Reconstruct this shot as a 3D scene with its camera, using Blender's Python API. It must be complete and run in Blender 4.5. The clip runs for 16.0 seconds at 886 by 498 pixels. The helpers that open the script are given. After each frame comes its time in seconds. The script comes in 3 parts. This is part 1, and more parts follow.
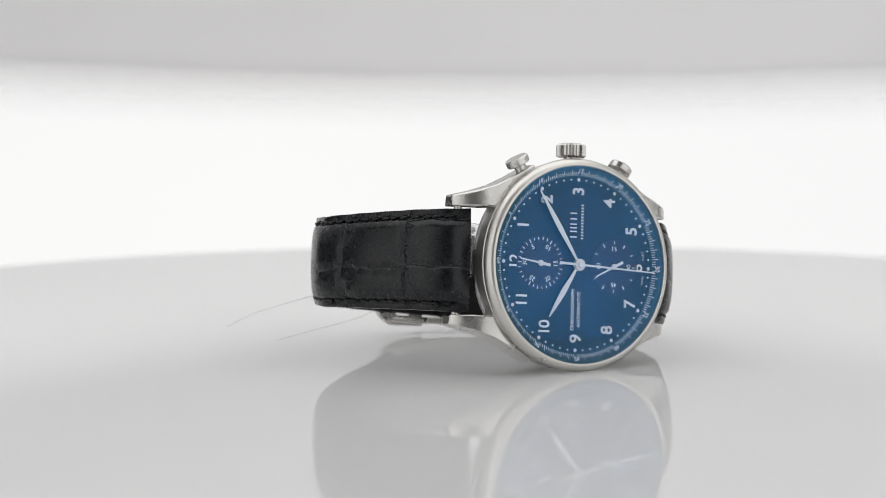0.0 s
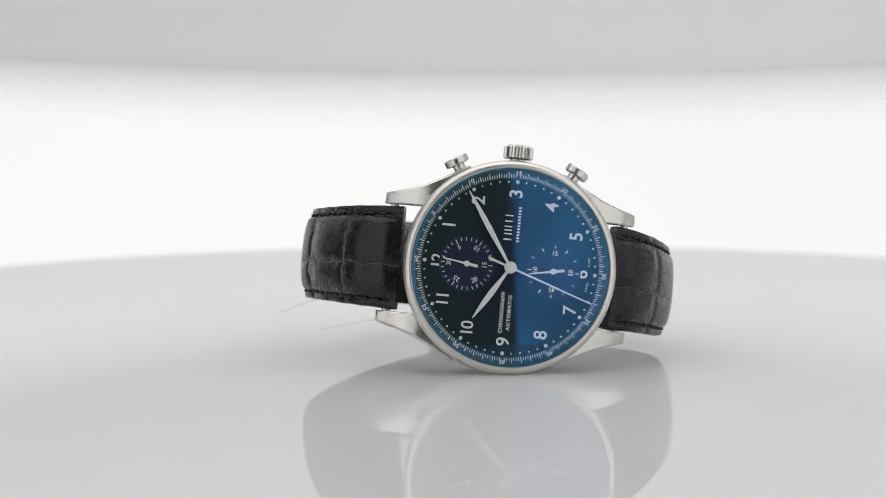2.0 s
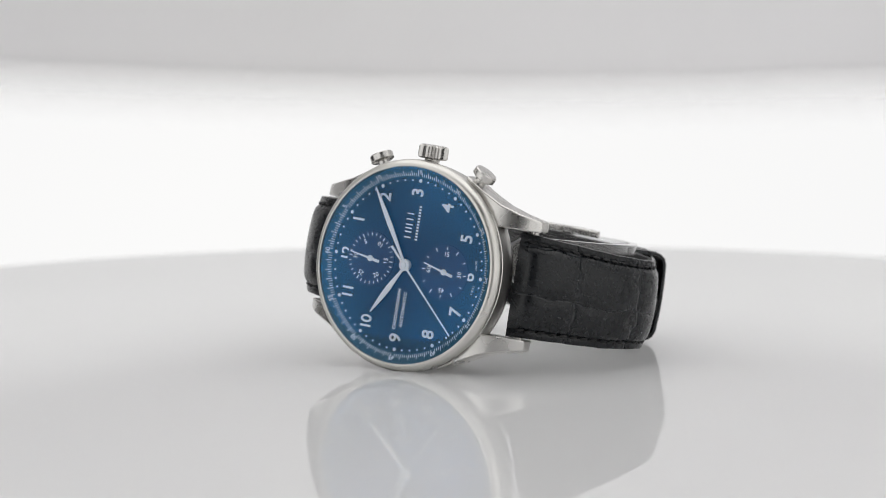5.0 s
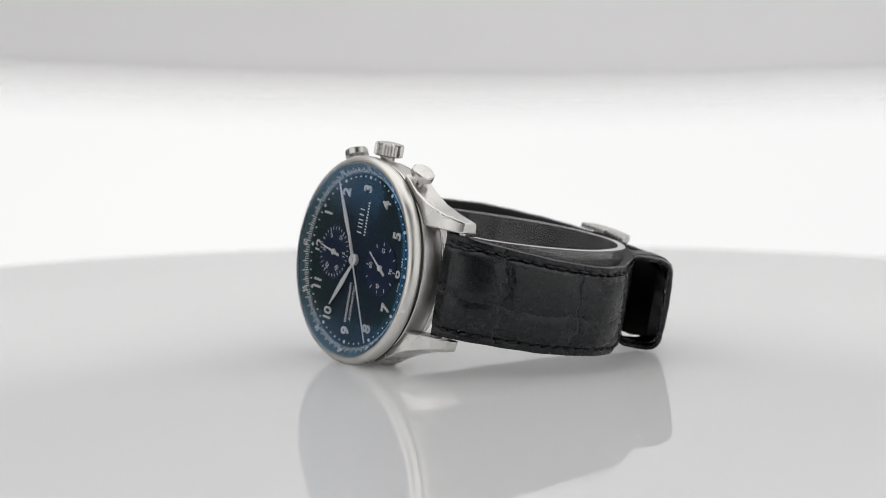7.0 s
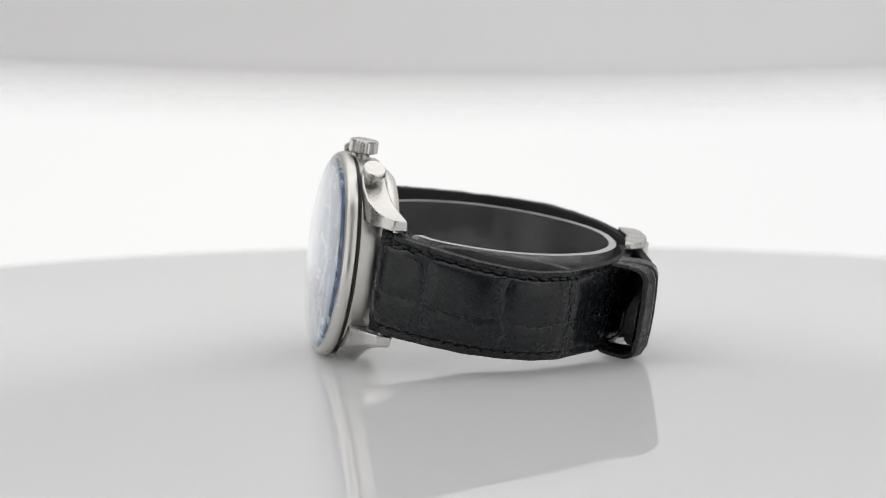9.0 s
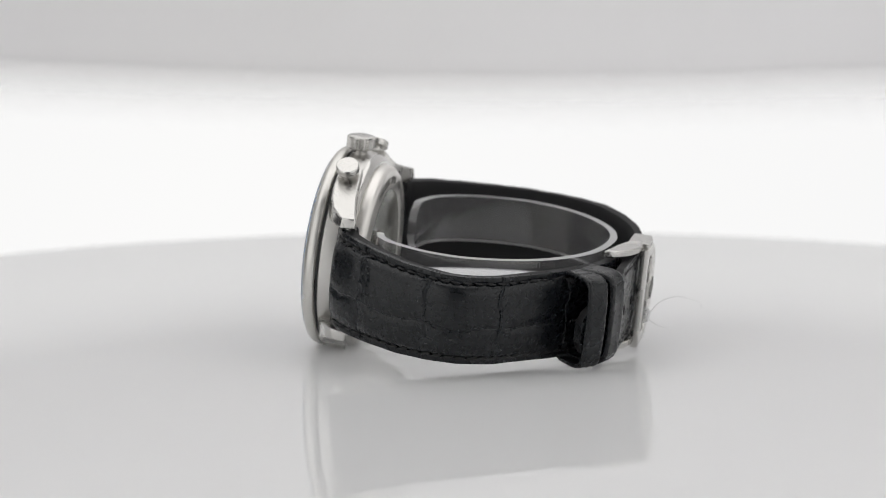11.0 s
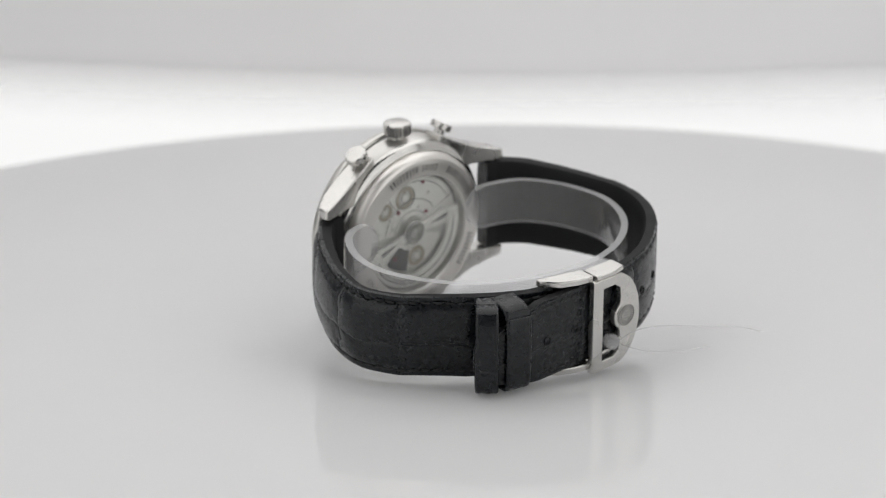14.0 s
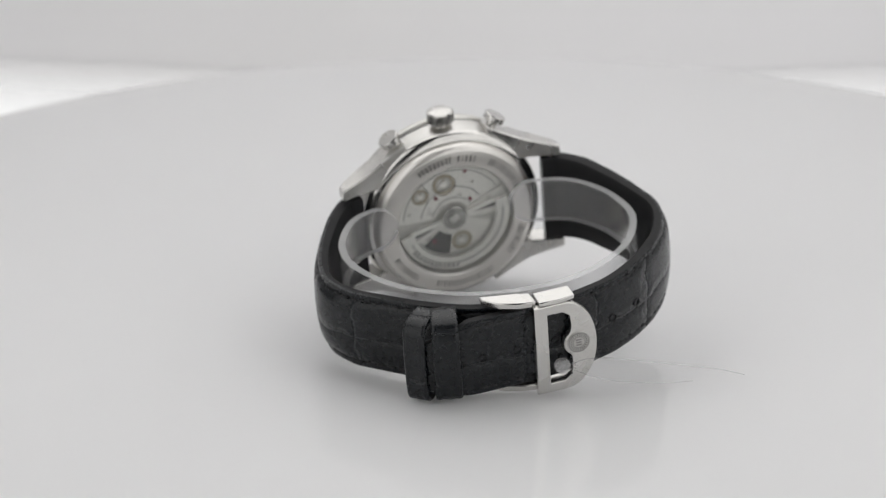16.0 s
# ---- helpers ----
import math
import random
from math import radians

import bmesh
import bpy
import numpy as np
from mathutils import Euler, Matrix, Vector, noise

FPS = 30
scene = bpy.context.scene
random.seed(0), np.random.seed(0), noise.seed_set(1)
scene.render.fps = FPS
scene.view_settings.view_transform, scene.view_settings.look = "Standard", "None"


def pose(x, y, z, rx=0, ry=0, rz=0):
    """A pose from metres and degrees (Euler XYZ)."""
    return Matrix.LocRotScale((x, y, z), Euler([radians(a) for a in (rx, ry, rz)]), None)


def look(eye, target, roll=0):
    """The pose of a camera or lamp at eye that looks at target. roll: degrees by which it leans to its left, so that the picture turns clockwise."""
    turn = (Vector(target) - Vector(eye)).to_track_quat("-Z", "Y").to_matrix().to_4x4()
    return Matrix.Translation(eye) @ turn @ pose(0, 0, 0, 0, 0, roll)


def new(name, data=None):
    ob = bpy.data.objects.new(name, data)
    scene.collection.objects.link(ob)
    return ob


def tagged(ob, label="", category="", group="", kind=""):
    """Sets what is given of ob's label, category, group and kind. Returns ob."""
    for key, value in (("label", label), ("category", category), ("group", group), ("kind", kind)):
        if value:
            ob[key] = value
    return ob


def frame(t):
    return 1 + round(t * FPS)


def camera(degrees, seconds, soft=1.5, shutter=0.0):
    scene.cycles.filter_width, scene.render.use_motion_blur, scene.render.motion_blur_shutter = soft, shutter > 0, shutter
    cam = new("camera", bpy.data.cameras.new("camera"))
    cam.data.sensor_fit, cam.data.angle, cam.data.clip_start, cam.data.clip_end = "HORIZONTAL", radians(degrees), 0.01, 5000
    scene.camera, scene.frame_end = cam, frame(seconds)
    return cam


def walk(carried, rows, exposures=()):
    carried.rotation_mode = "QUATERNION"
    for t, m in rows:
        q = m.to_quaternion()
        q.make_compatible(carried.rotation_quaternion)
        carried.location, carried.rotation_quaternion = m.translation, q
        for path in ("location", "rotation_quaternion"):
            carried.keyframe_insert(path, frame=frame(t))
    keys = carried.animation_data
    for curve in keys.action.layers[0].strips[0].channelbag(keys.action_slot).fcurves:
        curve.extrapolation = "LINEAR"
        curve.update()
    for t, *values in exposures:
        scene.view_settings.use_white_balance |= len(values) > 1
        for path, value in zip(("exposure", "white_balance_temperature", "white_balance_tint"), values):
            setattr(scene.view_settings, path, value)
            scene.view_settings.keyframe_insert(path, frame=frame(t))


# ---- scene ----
SECONDS = 16.0
MM = 0.001
cam = camera(16.823, SECONDS, soft=0.8)
PITCH = 6.367  # degrees by which the camera looks down on the level turntable


def camera_pose():
    s, c = math.sin(radians(PITCH)), math.cos(radians(PITCH))
    ahead, up = Vector((0, c, -s)), Vector((0, s, c))
    eye = (Vector((-9.79, 0, 0)) + up * 20.14 - ahead * 607.1) * MM
    return look(eye, eye + ahead, -0.19)


walk(cam, [(0.0, camera_pose()), (SECONDS, camera_pose())])
cam.data.dof.use_dof = True
cam.data.dof.focus_distance = 0.572
cam.data.dof.aperture_fstop = 22.0

# ---- world and exposure ----
world = bpy.data.worlds.new("studio_dark")
world.use_nodes = True
world.node_tree.nodes["Background"].inputs[0].default_value = (0.5, 0.52, 0.55, 1)
world.node_tree.nodes["Background"].inputs[1].default_value = 0.05
scene.world = world
scene.view_settings.exposure = 0.0


# ---- materials ----
def material(name, color, rough=0.5, metal=0.0, **more):
    m = bpy.data.materials.new(name)
    m.use_nodes = True
    b = m.node_tree.nodes["Principled BSDF"]
    b.inputs["Base Color"].default_value = (*color, 1)
    b.inputs["Roughness"].default_value = rough
    b.inputs["Metallic"].default_value = metal
    for key, value in more.items():
        b.inputs[key.replace("_", " ")].default_value = value
    return m


def nodes_of(m):
    t = m.node_tree
    return t, t.nodes, t.links, t.nodes["Principled BSDF"]


def node(tree, kind, **values):
    n = tree.nodes.new(kind)
    for key, value in values.items():
        n.inputs[key.replace("_", " ")].default_value = value
    return n


def ramp(tree, source, stops):
    r = tree.nodes.new("ShaderNodeValToRGB")
    tree.links.new(source, r.inputs[0])
    els = r.color_ramp.elements
    while len(els) < len(stops):
        els.new(0.5)
    for e, (p, c) in zip(els, stops):
        e.position, e.color = p, (*c, 1)
    return r.outputs[0]


def bump(tree, height, strength, distance, normal=None):
    b = node(tree, "ShaderNodeBump", Strength=strength, Distance=distance)
    tree.links.new(height, b.inputs["Height"])
    if normal:
        tree.links.new(normal, b.inputs["Normal"])
    return b.outputs[0]


def noise_of(tree, scale, detail=3.0, stretch=None, source="Object"):
    c = tree.nodes.new("ShaderNodeTexCoord")
    out = c.outputs[source]
    if stretch:
        mp = node(tree, "ShaderNodeMapping", Scale=stretch)
        tree.links.new(out, mp.inputs[0])
        out = mp.outputs[0]
    n = node(tree, "ShaderNodeTexNoise", Scale=scale, Detail=detail)
    tree.links.new(out, n.inputs["Vector"])
    return n.outputs[0]


def steel(name, rough, color=(0.61, 0.60, 0.58), stretch=None, strength=0.06):
    m = material(name, color, rough, 1.0)
    t, n, l, b = nodes_of(m)
    grain = noise_of(t, 1800, 2, stretch or (1, 1, 1))
    smudge = noise_of(t, 130, 3)
    r = node(t, "ShaderNodeMapRange", From_Min=0.3, From_Max=0.7, To_Min=rough * 0.75, To_Max=rough * 1.35)
    l.new(smudge, r.inputs["Value"])
    l.new(r.outputs[0], b.inputs["Roughness"])
    l.new(bump(t, grain, strength, 0.00005), b.inputs["Normal"])
    return m


def make_leather(name, scale_bump):
    m = material(name, (0.012, 0.013, 0.015), 0.3, Specular_IOR_Level=0.36)
    t, n, l, b = nodes_of(m)
    uv = n.new("ShaderNodeUVMap")
    uv.uv_map = "UVMap"
    wob = node(t, "ShaderNodeTexNoise", Scale=0.16, Detail=2)
    l.new(uv.outputs[0], wob.inputs["Vector"])
    mix = node(t, "ShaderNodeVectorMath")
    mix.operation = "MULTIPLY_ADD"
    mix.inputs[1].default_value = (5.0, 3.0, 0)
    l.new(wob.outputs["Color"], mix.inputs[0])
    l.new(uv.outputs[0], mix.inputs[2])
    seams = node(t, "ShaderNodeTexVoronoi", Scale=0.42)
    seams.feature = "DISTANCE_TO_EDGE"
    l.new(mix.outputs[0], seams.inputs["Vector"])
    fine = node(t, "ShaderNodeTexNoise", Scale=0.9, Detail=1.5)
    l.new(uv.outputs[0], fine.inputs["Vector"])
    # small crinkles gather in bands between the large scales
    split = n.new("ShaderNodeSeparateXYZ")
    l.new(mix.outputs[0], split.inputs[0])
    fold = n.new("ShaderNodeMath")
    fold.operation = "PINGPONG"
    fold.inputs[1].default_value = 7.75
    l.new(split.outputs[0], fold.inputs[0])
    fold_across = n.new("ShaderNodeMath")
    fold_across.operation = "PINGPONG"
    fold_across.inputs[1].default_value = 4.6
    l.new(split.outputs[1], fold_across.inputs[0])
    grooves = []
    for source, wide in ((fold, 0.5), (fold_across, 0.34)):
        g = node(t, "ShaderNodeMapRange", From_Min=0.0, From_Max=wide, To_Min=1.0, To_Max=0.0)
        g.interpolation_type = "SMOOTHSTEP"
        l.new(source.outputs[0], g.inputs["Value"])
        grooves.append(g)
    scales = n.new("ShaderNodeMath")
    scales.operation = "MAXIMUM"
    l.new(grooves[0].outputs[0], scales.inputs[0])
    l.new(grooves[1].outputs[0], scales.inputs[1])
    near = node(t, "ShaderNodeMapRange", From_Min=1.0, From_Max=3.2, To_Min=1.0, To_Max=0.0)
    l.new(fold.outputs[0], near.inputs["Value"])
    veins = node(t, "ShaderNodeMapRange", From_Min=0.0, From_Max=0.12, To_Min=1.0, To_Max=0.0)
    l.new(seams.outputs["Distance"], veins.inputs["Value"])
    crinkle = n.new("ShaderNodeMath")
    crinkle.operation = "MULTIPLY"
    l.new(near.outputs[0], crinkle.inputs[0])
    l.new(veins.outputs[0], crinkle.inputs[1])
    n1 = bump(t, scales.outputs[0], 0.55 * scale_bump, 0.0004)
    n1.node.invert = True
    n2 = bump(t, crinkle.outputs[0], 0.2 * scale_bump, 0.0002, n1)
    n2.node.invert = True
    pads = []
    for source, wide in ((fold, 2.6), (fold_across, 1.7)):
        g = node(t, "ShaderNodeMapRange", From_Min=0.0, From_Max=wide)
        g.interpolation_type = "SMOOTHSTEP"
        l.new(source.outputs[0], g.inputs["Value"])
        pads.append(g)
    pad = n.new("ShaderNodeMath")
    pad.operation = "MINIMUM"
    l.new(pads[0].outputs[0], pad.inputs[0])
    l.new(pads[1].outputs[0], pad.inputs[1])
    n2 = bump(t, pad.outputs[0], 0.45 * scale_bump, 0.0005, n2)
    n3 = bump(t, fine.outputs[0], 0.03, 0.0001, n2)
    l.new(n3, b.inputs["Normal"])
    both = n.new("ShaderNodeMath")
    both.operation = "MAXIMUM"
    l.new(scales.outputs[0], both.inputs[0])
    l.new(crinkle.outputs[0], both.inputs[1])
    l.new(ramp(t, both.outputs[0], [(0.0, (0.0066, 0.008, 0.0098)), (1.0, (0.0105, 0.0125, 0.0152))]), b.inputs["Base Color"])
    rr = node(t, "ShaderNodeMapRange", From_Min=0.3, From_Max=0.7, To_Min=0.25, To_Max=0.31)
    l.new(fine.outputs[0], rr.inputs["Value"])
    l.new(rr.outputs[0], b.inputs["Roughness"])
    return m


def glow(name, color, strength):
    m = bpy.data.materials.new(name)
    m.use_nodes = True
    t = m.node_tree
    t.nodes.clear()
    e = node(t, "ShaderNodeEmission", Color=(*color, 1), Strength=strength)
    o = t.nodes.new("ShaderNodeOutputMaterial")
    t.links.new(e.outputs[0], o.inputs[0])
    return m


def grazing(t, power, least, most=0.95):
    """The share of gloss, which grows towards grazing views."""
    w = node(t, "ShaderNodeLayerWeight", Blend=0.5)
    p = t.nodes.new("ShaderNodeMath")
    p.operation = "POWER"
    t.links.new(w.outputs["Facing"], p.inputs[0])
    p.inputs[1].default_value = power
    r = node(t, "ShaderNodeMapRange", To_Min=least, To_Max=most)
    t.links.new(p.outputs[0], r.inputs["Value"])
    return r.outputs[0]


def make_crystal():
    m = bpy.data.materials.new("coated_sapphire")
    m.use_nodes = True
    t = m.node_tree
    t.nodes.clear()
    clear = t.nodes.new("ShaderNodeBsdfTransparent")
    blue = node(t, "ShaderNodeBsdfGlossy", Color=(0.05, 0.275, 0.68, 1), Roughness=0.06)
    white = node(t, "ShaderNodeBsdfGlossy", Color=(0.93, 0.93, 0.94, 1), Roughness=0.2)
    coat = node(t, "ShaderNodeMixShader", Fac=0.19)
    t.links.new(clear.outputs[0], coat.inputs[1])
    t.links.new(blue.outputs[0], coat.inputs[2])
    top = t.nodes.new("ShaderNodeMixShader")
    t.links.new(grazing(t, 4.5, 0.0, 1.7), top.inputs[0])
    t.links.new(coat.outputs[0], top.inputs[1])
    t.links.new(white.outputs[0], top.inputs[2])
    o = t.nodes.new("ShaderNodeOutputMaterial")
    t.links.new(top.outputs[0], o.inputs[0])
    return m


def make_clear(name, tint, share, rough, power=4.0):
    """Thin clear plastic: mostly passes light, with a milky part and a gloss."""
    m = bpy.data.materials.new(name)
    m.use_nodes = True
    t = m.node_tree
    t.nodes.clear()
    clear = node(t, "ShaderNodeBsdfTransparent", Color=(*tint, 1))
    milk = node(t, "ShaderNodeBsdfDiffuse", Color=(0.75, 0.75, 0.76, 1))
    gloss = node(t, "ShaderNodeBsdfGlossy", Color=(1, 1, 1, 1), Roughness=rough)
    a = node(t, "ShaderNodeMixShader", Fac=share)
    t.links.new(clear.outputs[0], a.inputs[1])
    t.links.new(milk.outputs[0], a.inputs[2])
    z = t.nodes.new("ShaderNodeMixShader")
    t.links.new(grazing(t, power, 0.05), z.inputs[0])
    t.links.new(a.outputs[0], z.inputs[1])
    t.links.new(gloss.outputs[0], z.inputs[2])
    o = t.nodes.new("ShaderNodeOutputMaterial")
    t.links.new(z.outputs[0], o.inputs[0])
    return m


STEEL = steel("satin_steel", 0.24)
BRUSHED = steel("brushed_steel", 0.34, stretch=(1, 1, 12), strength=0.15)
BEZEL = steel("polished_bezel_steel", 0.33, (0.64, 0.63, 0.60), strength=0.03)
POLISHED = steel("polished_steel", 0.13, (0.62, 0.61, 0.59), strength=0.01)
MOVEMENT = steel("rhodium_plate", 0.35, (0.90, 0.885, 0.85), (1, 6, 1), 0.25)
MOVEMENT.node_tree.nodes["Principled BSDF"].inputs["Metallic"].default_value = 0.15
BASE_PLATE = steel("grained_base_plate", 0.4, (0.64, 0.63, 0.60), strength=0.3)
BASE_PLATE.node_tree.nodes["Principled BSDF"].inputs["Metallic"].default_value = 0.2
DARK_METAL = material("dark_recess", (0.03, 0.03, 0.03), 0.4, 0.6)
GOLD = material("gilt_brass", (0.46, 0.41, 0.31), 0.35, 0.4)
SATIN_BACK = steel("satin_back_steel", 0.38, (0.76, 0.74, 0.71), strength=0.06)
SATIN_BACK.node_tree.nodes["Principled BSDF"].inputs["Metallic"].default_value = 0.85
RUBY = material("ruby", (0.22, 0.03, 0.05), 0.15)
RHODIUM = material("rhodium_markers", (0.96, 0.955, 0.94), 0.3, 0.25)
PRINT = material("white_print", (0.93, 0.93, 0.91), 0.6)
ENGRAVING = material("dark_engraving", (0.10, 0.098, 0.095), 0.5)
LEATHER = make_leather("alligator_leather", 1.0)
LINING = material("black_calf_lining", (0.009, 0.009, 0.010), 0.6, Specular_IOR_Level=0.25)
THREAD = material("black_thread", (0.006, 0.006, 0.007), 0.6)
CRYSTAL = make_crystal()
BACK_GLASS = make_clear("back_sapphire", (0.97, 0.975, 0.97), 0.03, 0.03, 3.0)
PLASTIC = make_clear("clear_plastic", (0.95, 0.95, 0.955), 0.05, 0.1)
PLASTIC_EDGE = make_clear("sawn_plastic_edge", (0.90, 0.90, 0.905), 0.22, 0.4)
TAG_PLASTIC = make_clear("tag_plastic", (0.92, 0.92, 0.92), 0.3, 0.2)


def make_dial():
    """Blue lacquer with a faint sunray grain; the coating's greener edge reflection is put into its dark blue-green
    rim.
    """
    m = material("blue_lacquer_dial", (0.004, 0.010, 0.022), 0.4, 0.0, Specular_IOR_Level=0.3)
    t, n, l, b = nodes_of(m)
    c = n.new("ShaderNodeTexCoord")
    far = n.new("ShaderNodeVectorMath")
    far.operation = "LENGTH"
    l.new(c.outputs["Object"], far.inputs[0])
    out = node(t, "ShaderNodeMapRange", From_Min=0.002, From_Max=0.018)
    l.new(far.outputs["Value"], out.inputs["Value"])
    # radial tint: the crystal's blue to green reflection, put into the base colour
    shade = ramp(t, out.outputs[0], [(0.0, (0.006, 0.014, 0.030)), (0.6, (0.006, 0.018, 0.022)), (1.0, (0.007, 0.024, 0.018))])
    l.new(shade, b.inputs["Base Color"])
    angle = n.new("ShaderNodeVectorMath")
    angle.operation = "NORMALIZE"
    l.new(c.outputs["Object"], angle.inputs[0])
    rays = node(t, "ShaderNodeTexNoise", Scale=60.0, Detail=2)
    l.new(angle.outputs[0], rays.inputs["Vector"])
    l.new(bump(t, rays.outputs[0], 0.08, 0.00004), b.inputs["Normal"])
    return m


def make_subdial():
    m = material("grooved_subdial", (0.007, 0.014, 0.046), 0.3, 0.1)
    t, n, l, b = nodes_of(m)
    c = n.new("ShaderNodeTexCoord")
    w = node(t, "ShaderNodeTexWave", Scale=1500.0)
    w.wave_type, w.rings_direction = "RINGS", "Z"
    l.new(c.outputs["Object"], w.inputs["Vector"])
    l.new(bump(t, w.outputs[0], 0.3, 0.00003), b.inputs["Normal"])
    return m


def make_acrylic():
    """Glossy white acrylic whose body passes part of the light from below."""
    m = material("white_acrylic", (0.86, 0.86, 0.865), 0.006)
    t, n, l, b = nodes_of(m)
    b.inputs["IOR"].default_value = 1.45
    dust = ramp(t, noise_of(t, 9, 4), [(0.3, (0.845, 0.845, 0.85)), (0.7, (0.87, 0.87, 0.875))])
    l.new(dust, b.inputs["Base Color"])
    film = noise_of(t, 40, 3)
    r = node(t, "ShaderNodeMapRange", From_Min=0.3, From_Max=0.7, To_Min=0.003, To_Max=0.009)
    l.new(film, r.inputs["Value"])
    l.new(r.outputs[0], b.inputs["Roughness"])
    below = node(t, "ShaderNodeBsdfTranslucent", Color=(0.95, 0.95, 0.955, 1))
    mix = node(t, "ShaderNodeMixShader", Fac=0.25)
    l.new(b.outputs[0], mix.inputs[1])
    l.new(below.outputs[0], mix.inputs[2])
    l.new(mix.outputs[0], n["Material Output"].inputs[0])
    return m


def make_fabric(name, color):
    m = material(name, color, 0.85)
    t, n, l, b = nodes_of(m)
    weave = noise_of(t, 900, 2)
    folds = noise_of(t, 6, 3)
    l.new(bump(t, weave, 0.1, 0.0004, bump(t, folds, 0.2, 0.01)), b.inputs["Normal"])
    return m


def make_cloth(name, share, thin):
    """Thin pale cloth that lets the light behind it through."""
    m = make_fabric(name, (0.84, 0.83, 0.85))
    t, n, l, b = nodes_of(m)
    through_light = node(t, "ShaderNodeBsdfTranslucent")
    l.new(ramp(t, noise_of(t, 2.2, 2, (1, 1, 0.5)), [(0.35, tuple(thin * v for v in (0.93, 0.92, 0.92))), (0.65, tuple(thin * v for v in (1.05, 1.04, 1.07)))]), through_light.inputs[0])
    mix = node(t, "ShaderNodeMixShader", Fac=share)
    l.new(b.outputs[0], mix.inputs[1])
    l.new(through_light.outputs[0], mix.inputs[2])
    l.new(mix.outputs[0], n["Material Output"].inputs[0])
    return m


DIAL = make_dial()
FLANGE = material("blue_flange", (0.018, 0.075, 0.095), 0.35, 0.1)
SUBDIAL = make_subdial()
ACRYLIC = make_acrylic()
FABRIC = make_cloth("thin_white_cloth", 0.8, 0.77)
FRINGE = make_cloth("sheer_fringe", 0.8, 0.74)
_t, _n, _l, _b = nodes_of(FRINGE)
_uv = _n.new("ShaderNodeUVMap")
_uv.uv_map = "UVMap"
_split = _n.new("ShaderNodeSeparateXYZ")
_l.new(_uv.outputs[0], _split.inputs[0])
_sheer = _n.new("ShaderNodeMixShader")
_thin = _n.new("ShaderNodeMath")
_thin.operation = "POWER"
_thin.inputs[1].default_value = 1.7
_l.new(_split.outputs[1], _thin.inputs[0])
_l.new(_thin.outputs[0], _sheer.inputs[0])
_l.new(_n.new("ShaderNodeBsdfTransparent").outputs[0], _sheer.inputs[1])
_l.new(_n["Material Output"].inputs[0].links[0].from_socket, _sheer.inputs[2])
_l.new(_sheer.outputs[0], _n["Material Output"].inputs[0])
BOARD = make_fabric("pale_bounce_board", (0.80, 0.80, 0.79))
DARK_WALL = make_fabric("dark_wall_paint", (0.05, 0.05, 0.055))
BACKLIGHT = glow("glowing_backdrop", (1.0, 0.995, 0.99), 0.97)
# the backdrop itself glows; slightly uneven lamplight is put into its emission colour
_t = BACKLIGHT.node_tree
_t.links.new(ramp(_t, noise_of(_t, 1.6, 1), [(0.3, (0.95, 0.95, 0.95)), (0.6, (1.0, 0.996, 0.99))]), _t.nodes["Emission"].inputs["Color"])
FRONT_GLOW = glow("softbox_diffuser", (1.0, 0.99, 0.975), 1.25)
_t = FRONT_GLOW.node_tree
_t.links.new(ramp(_t, noise_of(_t, 5.5, 1), [(0.3, (0.5, 0.5, 0.5)), (0.62, (1.0, 0.99, 0.975))]), _t.nodes["Emission"].inputs["Color"])
TOP_GLOW = glow("overhead_diffuser", (1.0, 0.99, 0.98), 1.47)


# ---- mesh helpers (millimetres in, metres out) ----
def finish(me, m, smooth=35):
    me.materials.append(m)
    if smooth:
        for p in me.polygons:
            p.use_smooth = True
        me.set_sharp_from_angle(angle=radians(smooth))
    return me


def part(name, bm, m, parent=None, label="", smooth=35):
    """Links a bmesh or mesh as one object under a thing or part."""
    if isinstance(bm, bmesh.types.BMesh):
        bmesh.ops.scale(bm, vec=(MM, MM, MM), verts=bm.verts)
        me = bpy.data.meshes.new(name)
        bm.to_mesh(me)
        bm.free()
        finish(me, m, smooth)
    else:
        me = bm
    ob = new(name, me)
    if parent:
        ob.parent = parent
    if label:
        tagged(ob, label)
    return ob


def rounded(ob, width, segments=2):
    b = ob.modifiers.new("bevel", "BEVEL")
    b.width, b.segments, b.limit_method, b.angle_limit = width * MM, segments, "ANGLE", radians(40)
    return ob


def lathe(profile, steps=96, closed=False):
    """A turned form round z from pairs (radius, z)."""
    bm = bmesh.new()
    rings = []
    for r, z in profile:
        if r < 1e-6:
            rings.append([bm.verts.new((0, 0, z))])
        else:
            rings.append([bm.verts.new((r * math.cos(2 * math.pi * i / steps), r * math.sin(2 * math.pi * i / steps), z)) for i in range(steps)])
    pairs = list(zip(rings, rings[1:] + ([rings[0]] if closed else [])))
    for a, b in pairs[: len(rings) if closed else len(rings) - 1]:
        for i in range(steps):
            j = (i + 1) % steps
            q = [a[i % len(a)], a[j % len(a)], b[j % len(b)], b[i % len(b)]]
            q = list(dict.fromkeys(q))
            if len(q) > 2:
                bm.faces.new(q)
    bmesh.ops.recalc_face_normals(bm, faces=bm.faces)
    return bm


def turned(bm, m):
    bmesh.ops.transform(bm, matrix=m, verts=bm.verts)
    return bm


